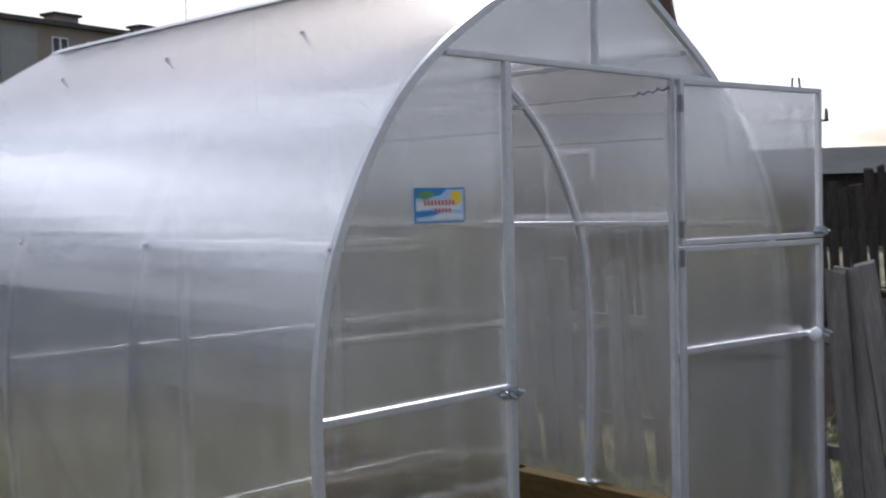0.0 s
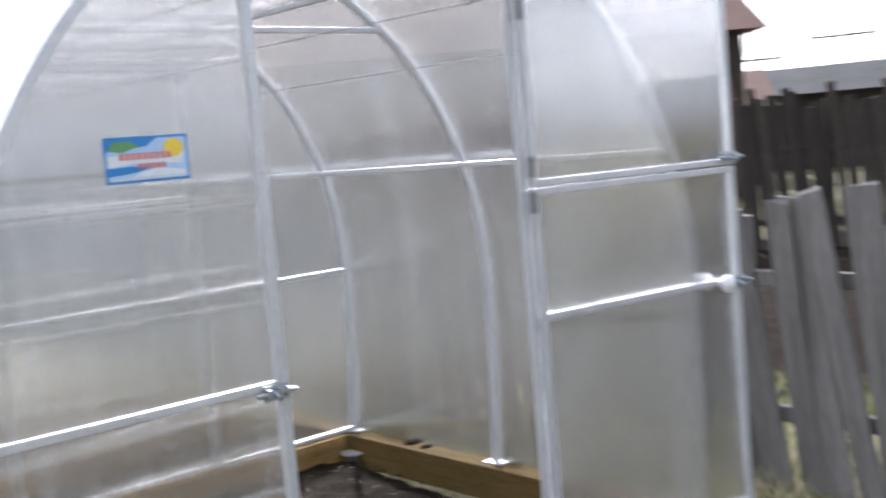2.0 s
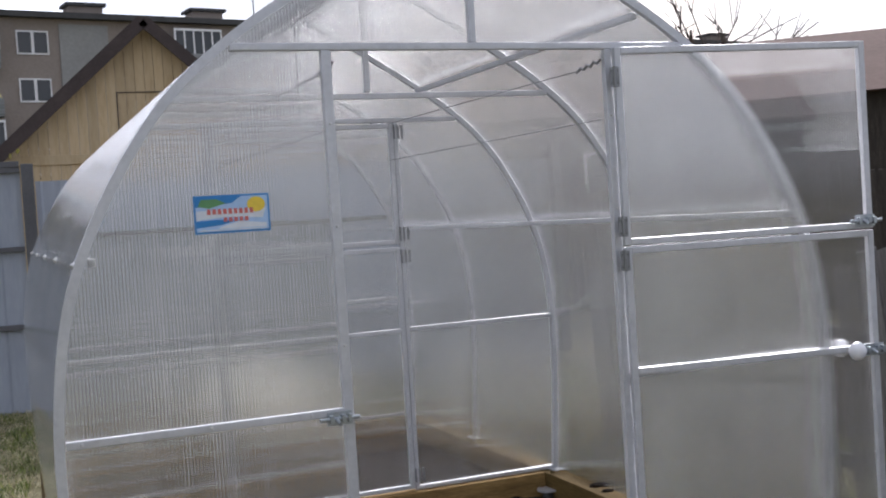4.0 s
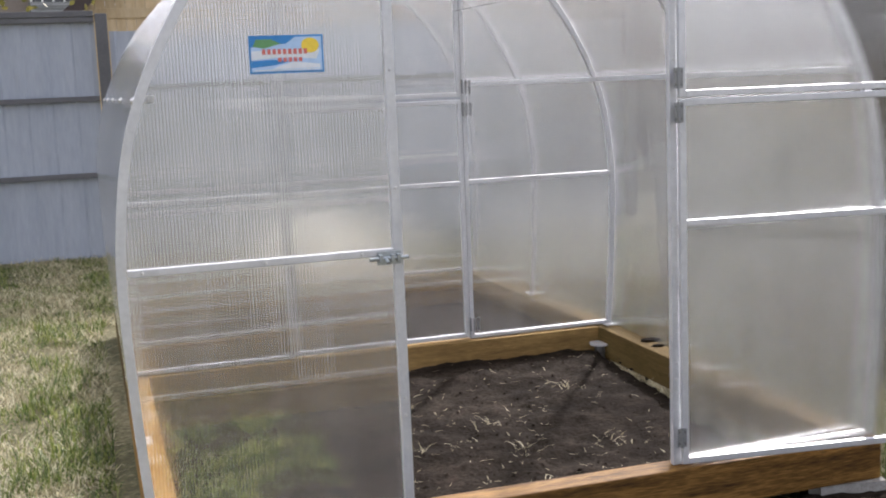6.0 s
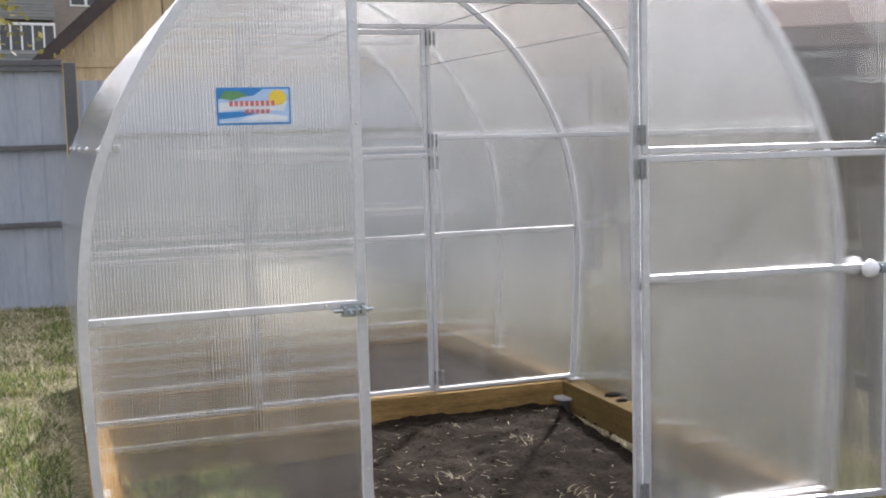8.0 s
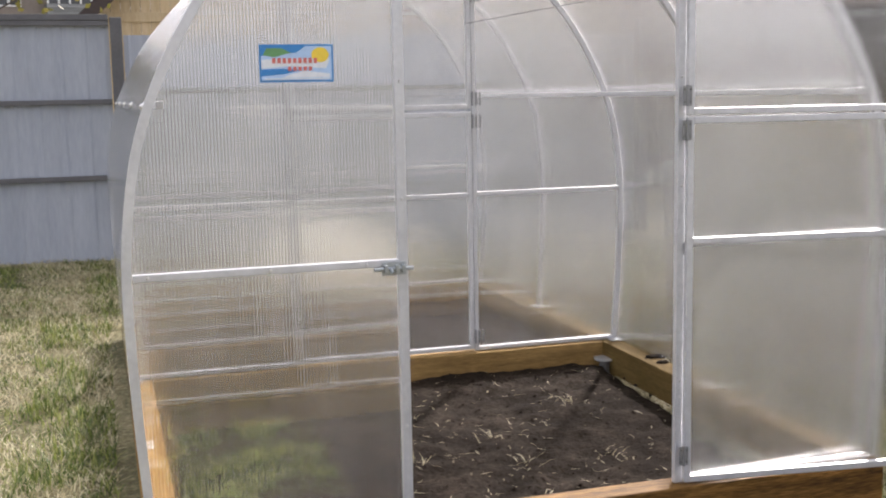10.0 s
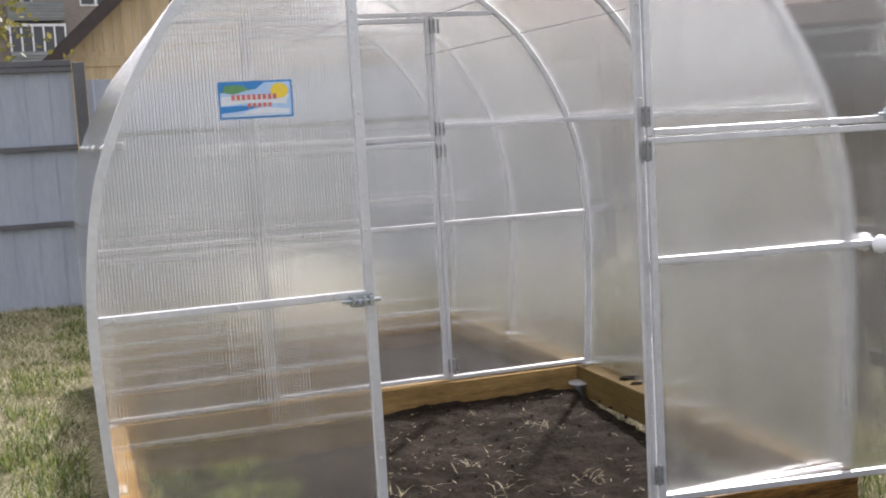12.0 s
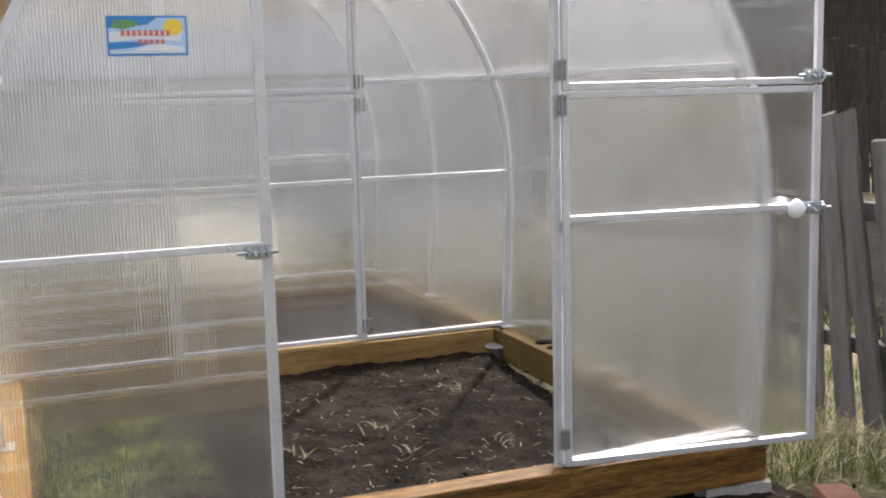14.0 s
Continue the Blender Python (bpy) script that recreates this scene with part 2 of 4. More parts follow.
REDROOF = surface("red_brown_roof", [(0.3, (0.10, 0.06, 0.045)), (0.7, (0.17, 0.10, 0.08))], coarse=1, fine=10, rough=0.8, bumpy=0.1, spec=0.12)
GREENROOF = surface("green_roof_metal", [(0.3, (0.16, 0.32, 0.24)), (0.7, (0.25, 0.42, 0.33))], coarse=1, fine=10, rough=0.5, bumpy=0.05)
LIGHTWALL = surface("pale_wall", [(0.3, (0.24, 0.25, 0.27)), (0.7, (0.34, 0.35, 0.37))], coarse=1, fine=10, rough=0.8, bumpy=0.05)
BRICKRED = surface("red_brick", [(0.3, (0.20, 0.09, 0.06)), (0.7, (0.35, 0.18, 0.12))], coarse=20, fine=120, rough=0.9, bumpy=0.4)
BRICKWHITE = surface("silicate_brick", [(0.3, (0.20, 0.185, 0.165)), (0.7, (0.42, 0.40, 0.37))], coarse=15, fine=120, rough=0.9, bumpy=0.4)
WHITEPLASTIC = surface("white_plastic", [(0.3, (0.78, 0.78, 0.8)), (0.7, (0.85, 0.85, 0.86))], coarse=10, fine=60, rough=0.35, bumpy=0.0)
BARK = surface("bark", [(0.3, (0.05, 0.04, 0.03)), (0.7, (0.13, 0.11, 0.09))], scale=(6, 6, 1), coarse=3, fine=20, rough=0.9, bumpy=0.5)


def leafy(name, a, b, c):
    m, nt, out = material(name)
    geo = nt.nodes.new("ShaderNodeNewGeometry")
    col = ramp(nt, geo.outputs["Random Per Island"], [(0.0, a), (0.5, b), (1.0, c)])
    d = nt.nodes.new("ShaderNodeBsdfPrincipled")
    nt.links.new(col, d.inputs["Base Color"])
    d.inputs["Roughness"].default_value = 0.6
    t = nt.nodes.new("ShaderNodeBsdfTranslucent")
    nt.links.new(col, t.inputs["Color"])
    ms = nt.nodes.new("ShaderNodeMixShader")
    ms.inputs[0].default_value = 0.35
    nt.links.new(d.outputs[0], ms.inputs[1])
    nt.links.new(t.outputs[0], ms.inputs[2])
    nt.links.new(ms.outputs[0], out.inputs["Surface"])
    return m


GRASS = leafy("grass_blades", (0.04, 0.075, 0.010), (0.11, 0.155, 0.025), (0.32, 0.34, 0.10))
DRYGRASS = leafy("dry_grass_blades", (0.26, 0.22, 0.12), (0.45, 0.40, 0.24), (0.66, 0.61, 0.42))
LEAF = leafy("young_leaves", (0.10, 0.10, 0.02), (0.17, 0.155, 0.035), (0.26, 0.22, 0.07))

# ground: dry thatch and green patches, bare soil by the greenhouse
GROUND, nt, out = material("ground_mixed")
vec = coords(nt, (1, 1, 1), False)
g1 = noise_tex(nt, vec, 1.3, 6, 0.6)
g2 = noise_tex(nt, vec, 35.0, 5, 0.6)
gc = ramp(nt, mixc(nt, 0.5, g1, g2), [(0.32, (0.030, 0.030, 0.014)), (0.47, (0.10, 0.092, 0.036)), (0.58, (0.25, 0.215, 0.115)), (0.75, (0.42, 0.37, 0.23))])
gp = nt.nodes.new("ShaderNodeBsdfPrincipled")
gp.inputs["Roughness"].default_value = 0.95
nt.links.new(gc, gp.inputs["Base Color"])
nt.links.new(bump(nt, g2, 0.8, 0.03), gp.inputs["Normal"])
nt.links.new(gp.outputs[0], out.inputs["Surface"])

WINGLASS, nt, out = material("window_glass")
gp = nt.nodes.new("ShaderNodeBsdfPrincipled")
gp.inputs["Base Color"].default_value = (0.03, 0.035, 0.04, 1)
gp.inputs["Roughness"].default_value = 0.08
nt.links.new(gp.outputs[0], out.inputs["Surface"])


def plain(name, col, rough=0.5):
    m, nt, out = material(name)
    vec = coords(nt, (1, 1, 1))
    n = noise_tex(nt, vec, 60, 3)
    p = nt.nodes.new("ShaderNodeBsdfPrincipled")
    nt.links.new(ramp(nt, n, [(0.3, tuple(c * 0.88 for c in col)), (0.7, col)]), p.inputs["Base Color"])
    p.inputs["Roughness"].default_value = rough
    nt.links.new(p.outputs[0], out.inputs["Surface"])
    return m


STICK_BLUE = plain("print_blue", (0.03, 0.22, 0.55))
STICK_PALE = plain("print_pale_blue", (0.42, 0.60, 0.85))
STICK_WHITE = plain("print_white", (0.72, 0.76, 0.82))
STICK_RED = plain("print_red", (0.62, 0.16, 0.14))
STICK_YELLOW = plain("print_yellow", (0.85, 0.62, 0.06))
STICK_GREEN = plain("print_green", (0.12, 0.30, 0.12))


# ---- mesh helpers ----
def part(name, bm, mat, parent=None, label=""):
    me = bpy.data.meshes.new(name)
    bm.to_mesh(me)
    bm.free()
    me.materials.append(mat)
    ob = new(name, me)
    if parent is not None:
        ob.parent = parent
    if label:
        ob["label"] = label
    return ob


def box(sx, sy, sz, at=(0, 0, 0), bevel=0.0, turn=None, bm=None):
    own = bm or bmesh.new()
    m = Matrix.Translation(at) @ (turn if turn is not None else Matrix.Identity(4)) @ Matrix.Diagonal((sx, sy, sz, 1))
    r = bmesh.ops.create_cube(own, size=1.0, matrix=m)
    if bevel:
        es = list({e for v in r["verts"] for e in v.link_edges})
        bmesh.ops.bevel(own, geom=es, offset=bevel, segments=2, affect="EDGES", profile=0.6)
    return own


def span(x0, x1, y0, y1, z0, z1, bevel=0.0, bm=None):
    return box(abs(x1 - x0), abs(y1 - y0), abs(z1 - z0), ((x0 + x1) / 2, (y0 + y1) / 2, (z0 + z1) / 2), bevel, None, bm)


def bar(a, b, w, h, bevel=0.003, up=(0, 0, 1), bm=None):
    """A square tube from a to b, w across and h along up."""
    a, b = Vector(a), Vector(b)
    d = (b - a)
    z = Vector(up)
    y = d.normalized()
    x = y.cross(z).normalized()
    z = x.cross(y)
    rot = Matrix((x, y, z)).transposed().to_4x4()
    return box(w, d.length, h, (a + b) / 2, bevel, rot, bm)


def rod(a, b, r0, r1=None, seg=8, bm=None):
    own = bm or bmesh.new()
    a, b = Vector(a), Vector(b)
    d = b - a
    m = Matrix.Translation((a + b) / 2) @ d.to_track_quat("Z", "Y").to_matrix().to_4x4()
    bmesh.ops.create_cone(own, cap_ends=True, segments=seg, radius1=r0, radius2=r1 if r1 is not None else r0, depth=d.length, matrix=m)
    return own


def empty(name, at=(0, 0, 0)):
    ob = new(name)
    ob.location = at
    ob.empty_display_size = 0.2
    return ob


def smooth(knots, steps):
    """A curve through the knots (Catmull-Rom)."""
    k = [Vector(p) for p in knots]
    k = [2 * k[0] - k[1]] + k + [2 * k[-1] - k[-2]]
    res = []
    for i in range(1, len(k) - 2):
        p0, p1, p2, p3 = k[i - 1:i + 3]
        for s in range(steps):
            t = s / steps
            res.append(0.5 * ((2 * p1) + (p2 - p0) * t + (2 * p0 - 5 * p1 + 4 * p2 - p3) * t * t + (3 * p1 - p0 - 3 * p2 + p3) * t ** 3))
    res.append(k[-2])
    return res


def from_lists(name, verts, faces, mat, parent=None):
    me = bpy.data.meshes.new(name)
    me.from_pydata(verts, [], faces)
    me.materials.append(mat)
    ob = new(name, me)
    if parent is not None:
        ob.parent = parent
    return ob


# ---- ground ----
GZ = -0.28


def ground_z(x, y):
    far = max(0.0, min(1.0, (math.hypot(x, y) - 3.0) / 8.0))
    rise = max(0.0, min(1.0, (y - 3.5) / 3.5))
    return GZ + 0.035 * noise.noise(Vector((x * 0.7, y * 0.7, 0))) + 0.07 * far + 0.10 * rise


def make_ground():
    n = 120
    ax = [math.copysign(abs(t) ** 3 * 900 + abs(t) * 12, t) for t in np.linspace(-1, 1, n)]
    verts = [(x, y, ground_z(x, y)) for y in ax for x in ax]
    faces = [(j * n + i, j * n + i + 1, (j + 1) * n + i + 1, (j + 1) * n + i) for j in range(n - 1) for i in range(n - 1)]
    ob = from_lists("ground", verts, faces, GROUND)
    for p in ob.data.polygons:
        p.use_smooth = True
    return tagged(ob, "dry thatch and young green grass over dark earth", "ground", kind="structure")


make_ground()


def soil_z(x, y):
    return -0.215 + 0.075 * max(0.0, min(1.0, (y - 0.6) / 1.3)) + 0.02 * noise.noise(Vector((x * 2.3, y * 2.3, 3))) + 0.014 * noise.noise(Vector((x * 9, y * 9, 1))) + 0.008 * noise.noise(Vector((x * 28, y * 28, 1)))


def make_soil(name, x0, x1, y0, y1, step, off, label):
    nx, ny = int((x1 - x0) / step) + 1, int((y1 - y0) / step) + 1
    verts = []
    for j in range(ny):
        for i in range(nx):
            x, y = x0 + i * step, y0 + j * step
            edge = min(i, nx - 1 - i, j, ny - 1 - j) * step
            ragged = 0.12 + (0.45 * (0.5 + noise.noise(Vector((x * 2.1, y * 2.1, 8)))) if off and y < -0.45 else 0.0)
            dip = 0.12 * max(0, 1 - edge / ragged) if (off or (x > 1.0 and y < 2.0)) else 0.0
            verts.append((x, y, soil_z(x, y) + off - dip))
    faces = [(j * nx + i, j * nx + i + 1, (j + 1) * nx + i + 1, (j + 1) * nx + i) for j in range(ny - 1) for i in range(nx - 1)]
    ob = from_lists(name, verts, faces, SOIL)
    for p in ob.data.polygons:
        p.use_smooth = True
    return tagged(ob, label, "soil", kind="structure")


make_soil("soil_bed", -1.16, 1.2, -0.02, 4.2, 0.02, 0.0, "dark loose dug soil with bits of straw inside the greenhouse")
make_soil("soil_strip", -1.05, 1.45, -2.0, 0.1, 0.025, -0.02, "trampled dark soil in front of the timber beam")

# ---- greenhouse ----
L1, L2 = 1.995, 4.0
ARCH_Y = (0.0, 1.02, L1, 2.99, L2)
TOP, RIDGE = 1.825, 2.32


def base_z(y):
    return -0.055 + 0.028 * min(1.0, y / L1)


KNOTS = [(1.255, -0.05), (1.284, 0.42), (1.286, 0.85), (1.212, 1.23), (1.01, 1.605), (0.77, 1.847), (0.41, 2.08), (0.0, RIDGE)]
HALF = smooth([(x, z) for x, z in KNOTS], 7)
PROFILE = [Vector((-p.x, p.y)) for p in HALF] + [Vector((p.x, p.y)) for p in reversed(HALF[:-1])]


def inset(d):
    """The profile moved inwards by d."""
    res = []
    for i, p in enumerate(PROFILE):
        a, b = PROFILE[max(0, i - 1)], PROFILE[min(len(PROFILE) - 1, i + 1)]
        t = (b - a).normalized()
        res.append(p + Vector((t.y, -t.x)) * d)
    return res


def half_width(z, d=0.0):
    pts = inset(d)[:len(HALF)]
    for a, b in zip(pts, pts[1:]):
        if a.y <= z <= b.y:
            return -(a.x + (b.x - a.x) * (z - a.y) / (b.y - a.y))
    return -pts[0].x


def arch_mesh(d0, d1, y0, y1):
    """A band that follows the profile between the insets d0 and d1."""
    bm = bmesh.new()
    o, i = inset(d0), inset(d1)
    rings = []
    for a, b in zip(o, i):
        rings.append([bm.verts.new((a.x, y0, a.y)), bm.verts.new((a.x, y1, a.y)), bm.verts.new((b.x, y1, b.y)), bm.verts.new((b.x, y0, b.y))])
    for r, s in zip(rings, rings[1:]):
        for k in range(4):
            bm.faces.new((r[k], r[(k + 1) % 4], s[(k + 1) % 4], s[k]))
    bm.faces.new(rings[0][::-1])
    bm.faces.new(rings[-1])
    bmesh.ops.recalc_face_normals(bm, faces=bm.faces)
    return bm


def gable_pane(x0, x1, z0, z1, y, thick=0.006):
    """A flat sheet between x0 and x1, bounded above by the arch or by z1."""
    bm = bmesh.new()
    n = 24
    low, high = [], []
    for k in range(n + 1):
        x = x0 + (x1 - x0) * k / n
        top = z1
        for a, b in zip(inset(0.014), inset(0.014)[1:]):
            if a.x <= x <= b.x and b.x > a.x:
                if a.y + b.y > 1.5:
                    top = min(top, a.y + (b.y - a.y) * (x - a.x) / (b.x - a.x))
        low.append((x, z0))
        high.append((x, top))
    ring = low + high[::-1]
    f = [bm.verts.new((x, y - thick / 2, z)) for x, z in ring]
    g = [bm.verts.new((x, y + thick / 2, z)) for x, z in ring]
    m = len(ring)
    for k in range(n):
        q = (k, k + 1, m - 2 - k, m - 1 - k)
        bm.faces.new([f[i] for i in q])
        bm.faces.new([g[i] for i in reversed(q)])
    for k in range(m):
        bm.faces.new((f[k], g[k], g[(k + 1) % m], f[(k + 1) % m]))
    bmesh.ops.remove_doubles(bm, verts=bm.verts, dist=1e-5)
    bmesh.ops.recalc_face_normals(bm, faces=bm.faces)
    return bm


def side_pane(z0, z1, y, side, xin):
    """The sheet of a side bay: from the post at xin out to the arch."""
    bm = bmesh.new()
    n = 26
    thick = 0.006
    cols = []
    for k in range(n + 1):
        z = z0 + (z1 - z0) * k / n
        xo = half_width(z, 0.012) * side
        cols.append([bm.verts.new((xin, y - thick / 2, z)), bm.verts.new((xo, y - thick / 2, z)), bm.verts.new((xo, y + thick / 2, z)), bm.verts.new((xin, y + thick / 2, z))])
    for a, b in zip(cols, cols[1:]):
        for k in range(4):
            bm.faces.new((a[k], a[(k + 1) % 4], b[(k + 1) % 4], b[k]))
    bm.faces.new(cols[0])
    bm.faces.new(cols[-1][::-1])
    bmesh.ops.recalc_face_normals(bm, faces=bm.faces)
    return bm


T = 0.022
house = tagged(empty("greenhouse"), "arched polycarbonate greenhouse on galvanised tubes with an open split door", "greenhouse")

for y in ARCH_Y:
    d0 = 0.0 if y == 0 else 0.007
    part("arch", arch_mesh(d0, d0 + (0.027 if y == 0 else T), y - T / 2, y + T / 2), ZINC, house)
for k in range(2):
    y0, y1 = (-0.004, L1 + 0.02) if k == 0 else (L1 + 0.022, L2 + 0.015)
    part("cover_sheet", arch_mesh(-0.001 - 0.0, 0.005, y0 + (0.017 if k == 0 else 0), y1), PC_Y, house, "clear ribbed twin-wall polycarbonate roof and wall sheet").visible_shadow = False

# ridge strip and the bolt clips that hold the cover
bm = bmesh.new()
for s in (-1, 1):
    bar((s * 0.028, 0.0, RIDGE - 0.006), (s * 0.028, L2, RIDGE - 0.006), 0.06, 0.0015, 0, (s * 0.5, 0, 0.86), bm)
part("ridge_strip", bm, ZINC, house)
for y in ARCH_Y:
    for z in (1.24, 2.03):
        for s in (-1, 1):
            x = half_width(z)
            dz = half_width(z - 0.02) - half_width(z + 0.02)
            out = Vector((s * 0.04, 0, dz)).normalized()
            at = Vector((s * x, y + (0.012 if y == 0 else 0.0), z))
            part("cover_bolt", rod(at, at + out * 0.008, 0.007, 0.005, 10), BOLT, house)
            part("cover_washer", rod(at - out * 0.001, at + out * 0.003, 0.012, 0.012, 12), BOLT, house)

# purlins: the ridge and one on each side
part("ridge_purlin", bar((0, 0.015, RIDGE - 0.055), (0, L2, RIDGE - 0.055), T, T), ZINC, house)
for s in (-1, 1):
    x = s * (half_width(1.244, 0.03) - 0.014)
    part("purlin", bar((x, 0.015, 1.244), (x, L2 - 0.015, 1.244), T, T), ZINC, house)
x = half_width(1.935, 0.03)
part("upper_purlin", bar((x, 0.015, 1.925), (x, L1 - 0.015, 1.925), T, T), ZINC, house)
for s in (-1, 1):
    for k in range(4):
        x = s * (half_width(-0.02, 0.03) - 0.0)
        y1 = ARCH_Y[k + 1] - 0.014
        part("foot_plate", span(x - 0.03, x + 0.03, y1 - 0.05, y1 + 0.05, base_z(y1) + 0.001, base_z(y1) + 0.005), ZINC, house)


def screw_at(x, y, z, parent):
    part("screw", rod((x, y, z), (x, y - 0.005, z), 0.005, 0.003, 8), BOLT, parent)


def gable(y, px, rails_left, rails_right, front):
    b = base_z(y)
    top = TOP if y == 0 else 1.79
    zin = half_width(b + 0.0125, 0.03)
    part("top_rail", span(-half_width(top, 0.03), half_width(top, 0.03), y - T / 2, y + T / 2, top - T / 2, top + T / 2, 0.003), ZINC, house)
    part("king_post", span(-T / 2, T / 2, y - T / 2, y + T / 2, top + T / 2, RIDGE - 0.07, 0.003), ZINC, house)
    for s in (-1, 1):
        xs = s * px
        pw = 0.03 if front else T
        part("door_post", span(xs - pw / 2, xs + pw / 2, y - T / 2, y + T / 2, b + 0.002, top - T / 2, 0.003), ZINC, house)
        part("bottom_rail", span(xs + s * T / 2, s * zin, y - T / 2, y + T / 2, b + 0.002, b + T, 0.003), ZINC, house)
        for z in (rails_left if s < 0 else rails_right):
            part("mid_rail", span(xs + s * T / 2, s * half_width(z, 0.03), y - T / 2, y + T / 2, z - T / 2, z + T / 2, 0.003), ZINC, house)
        part("gable_sheet", side_pane(b + 0.006, top, y + 0.017, s, xs), PC_FRONT if front else PC_X, house).visible_shadow = False
        if front or y == L1:
            for z in (b + 0.3, 0.3, 0.95, 1.3, 1.6):
                screw_at(xs, y - T / 2, z, house)
            for z in (rails_left if s < 0 else rails_right):
                for u in (0.12, 0.5, 0.96):
                    screw_at(xs + s * T + u * (half_width(z, 0.04) * s - xs - s * T), y - T / 2, z, house)
            for u in (0.15, 0.4, 0.65, 0.9):
                screw_at(xs + u * (s * zin - xs), y - T / 2, b + 0.013, house)
    part("gable_sheet", gable_pane(-half_width(top, 0.012), half_width(top, 0.012), top + 0.001, RIDGE, y + 0.017), PC_FRONT if front else PC_X, house).visible_shadow = False


gable(0.0, 0.470, (0.757,), (0.757,), True)
gable(L1, 0.466, (0.766,), (0.766,), False)
gable(L2, 0.466, (0.774,), (0.774,), False)

# collar ties of the free arches
for y in (ARCH_Y[1], ARCH_Y[3]):
    part("collar_tie", span(-half_width(1.795, 0.03), half_width(1.795, 0.03), y - T / 2, y + T / 2, 1.785, 1.785 + T, 0.003), ZINC, house)
    part("king_post", span(-T / 2, T / 2, y - T / 2, y + T / 2, 1.811, RIDGE - 0.07, 0.003), ZINC, house)


# ---- door leaves ----
def leaf(x0, x1, z0, z1, mids, name="door_leaf", label="", sheet=None):
    """A door leaf in its own frame: hinge line at the origin, growing along +x."""
    sheet = sheet or PC_X
    d = empty(name)
    d.parent = house
    if label:
        d["label"] = label
    for a, b2 in ((x0, x0 + T), (x1 - T, x1)):
        part("stile", span(a, b2, -T / 2, T / 2, z0, z1, 0.003), ZINC, d)
    for z in (z0 + T / 2, z1 - T / 2, *mids):
        part("rail", span(x0 + T, x1 - T, -T / 2 + 0.0005, T / 2 - 0.0005, z - T / 2, z + T / 2, 0.003), ZINC, d)
    part("leaf_sheet", span(x0 + 0.004, x1 - 0.004, T / 2 + 0.001, T / 2 + 0.007, z0 + 0.004, z1 - 0.004), sheet, d).visible_shadow = False
    return d


def hinge(parent, x, z):
    h = part("hinge", rod((x, -0.016, z - 0.034), (x, -0.016, z + 0.034), 0.006, seg=10), HINGE, parent, "dull grey steel butt hinge")
    for s in (-1, 1):
        a, b2 = sorted((x + s * 0.004, x + s * 0.016))
        part("hinge_plate", span(a, b2, -0.0155, -0.0125, z - 0.032, z + 0.032, 0.001), HINGE, h)
        for dz in (-0.02, 0.02):
            part("screw", rod((x + s * 0.010, -0.0155, z + dz), (x + s * 0.010, -0.018, z + dz), 0.0035, 0.0025, 8), DARKSTEEL, h)


def bolt_latch(parent, x, z, y=-0.02):
    """A barrel bolt: back plate, rod, two loops and a knob."""
    bm = span(x - 0.045, x + 0.03, y - 0.002, y + 0.002, z - 0.02, z + 0.02, 0.001)
    part("latch_plate", bm, LATCH, parent)
    part("latch_bolt", rod((x - 0.07, y - 0.010, z), (x + 0.05, y - 0.010, z), 0.006, seg=10), LATCH, parent)
    for u in (-0.035, 0.0, 0.02):
        part("latch_loop", span(x + u - 0.006, x + u + 0.006, y - 0.019, y - 0.002, z - 0.012, z + 0.012, 0.002), LATCH, parent)
    part("latch_knob", rod((x - 0.02, y - 0.012, z), (x - 0.02, y - 0.045, z - 0.01), 0.005, 0.006, 8), LATCH, parent)


DW = 0.915
OPEN = pose(0.478, -0.026, 0, 0, 0, -7.2)
up = leaf(0.0, DW, 1.178, 1.815, (), label="open upper door leaf, tube frame with ribbed clear sheet", sheet=PC_FRONT)
up.matrix_basis = OPEN
low = leaf(0.0, DW, -0.045, 1.172, (0.770,), label="open lower door leaf, tube frame with ribbed clear sheet", sheet=PC_FRONT)
low.matrix_basis = OPEN
for z in (1.72, 1.24):
    hinge(up, -0.004, z)
for z in (1.13, 0.05):
    hinge(low, -0.004, z)
bolt_latch(low, DW - 0.02, 0.765)
bolt_latch(up, DW - 0.03, 1.205)


def knob_mesh(at, r, sgn):
    prof = [(0.0, 0.012), (0.012, 0.012), (0.02, r * 0.75), (0.033, r), (0.048, r * 0.85), (0.056, r * 0.4), (0.058, 0.0)]
    bm = bmesh.new()
    rings = []
    for d, rr in prof:
        rings.append([bm.verts.new((at[0] + math.cos(a) * rr, at[1] + sgn * d, at[2] + math.sin(a) * rr)) for a in [2 * math.pi * k / 16 for k in range(16)]])
    for a, b2 in zip(rings, rings[1:]):
        for k in range(16):
            bm.faces.new((a[k], a[(k + 1) % 16], b2[(k + 1) % 16], b2[k]))
    bmesh.ops.remove_doubles(bm, verts=bm.verts, dist=1e-5)
    bmesh.ops.recalc_face_normals(bm, faces=bm.faces)
    for f in bm.faces:
        f.smooth = True
    return bm


part("door_knob", knob_mesh((DW - 0.11, -T / 2, 0.768), 0.032, -1), WHITEPLASTIC, low, "round white plastic door knob")
part("door_knob", knob_mesh((DW - 0.11, T / 2 + 0.008, 0.768), 0.032, 1), WHITEPLASTIC, low, "round white plastic door knob")
# latch keeper on the front post
bolt_latch(house, -0.495, 0.742)

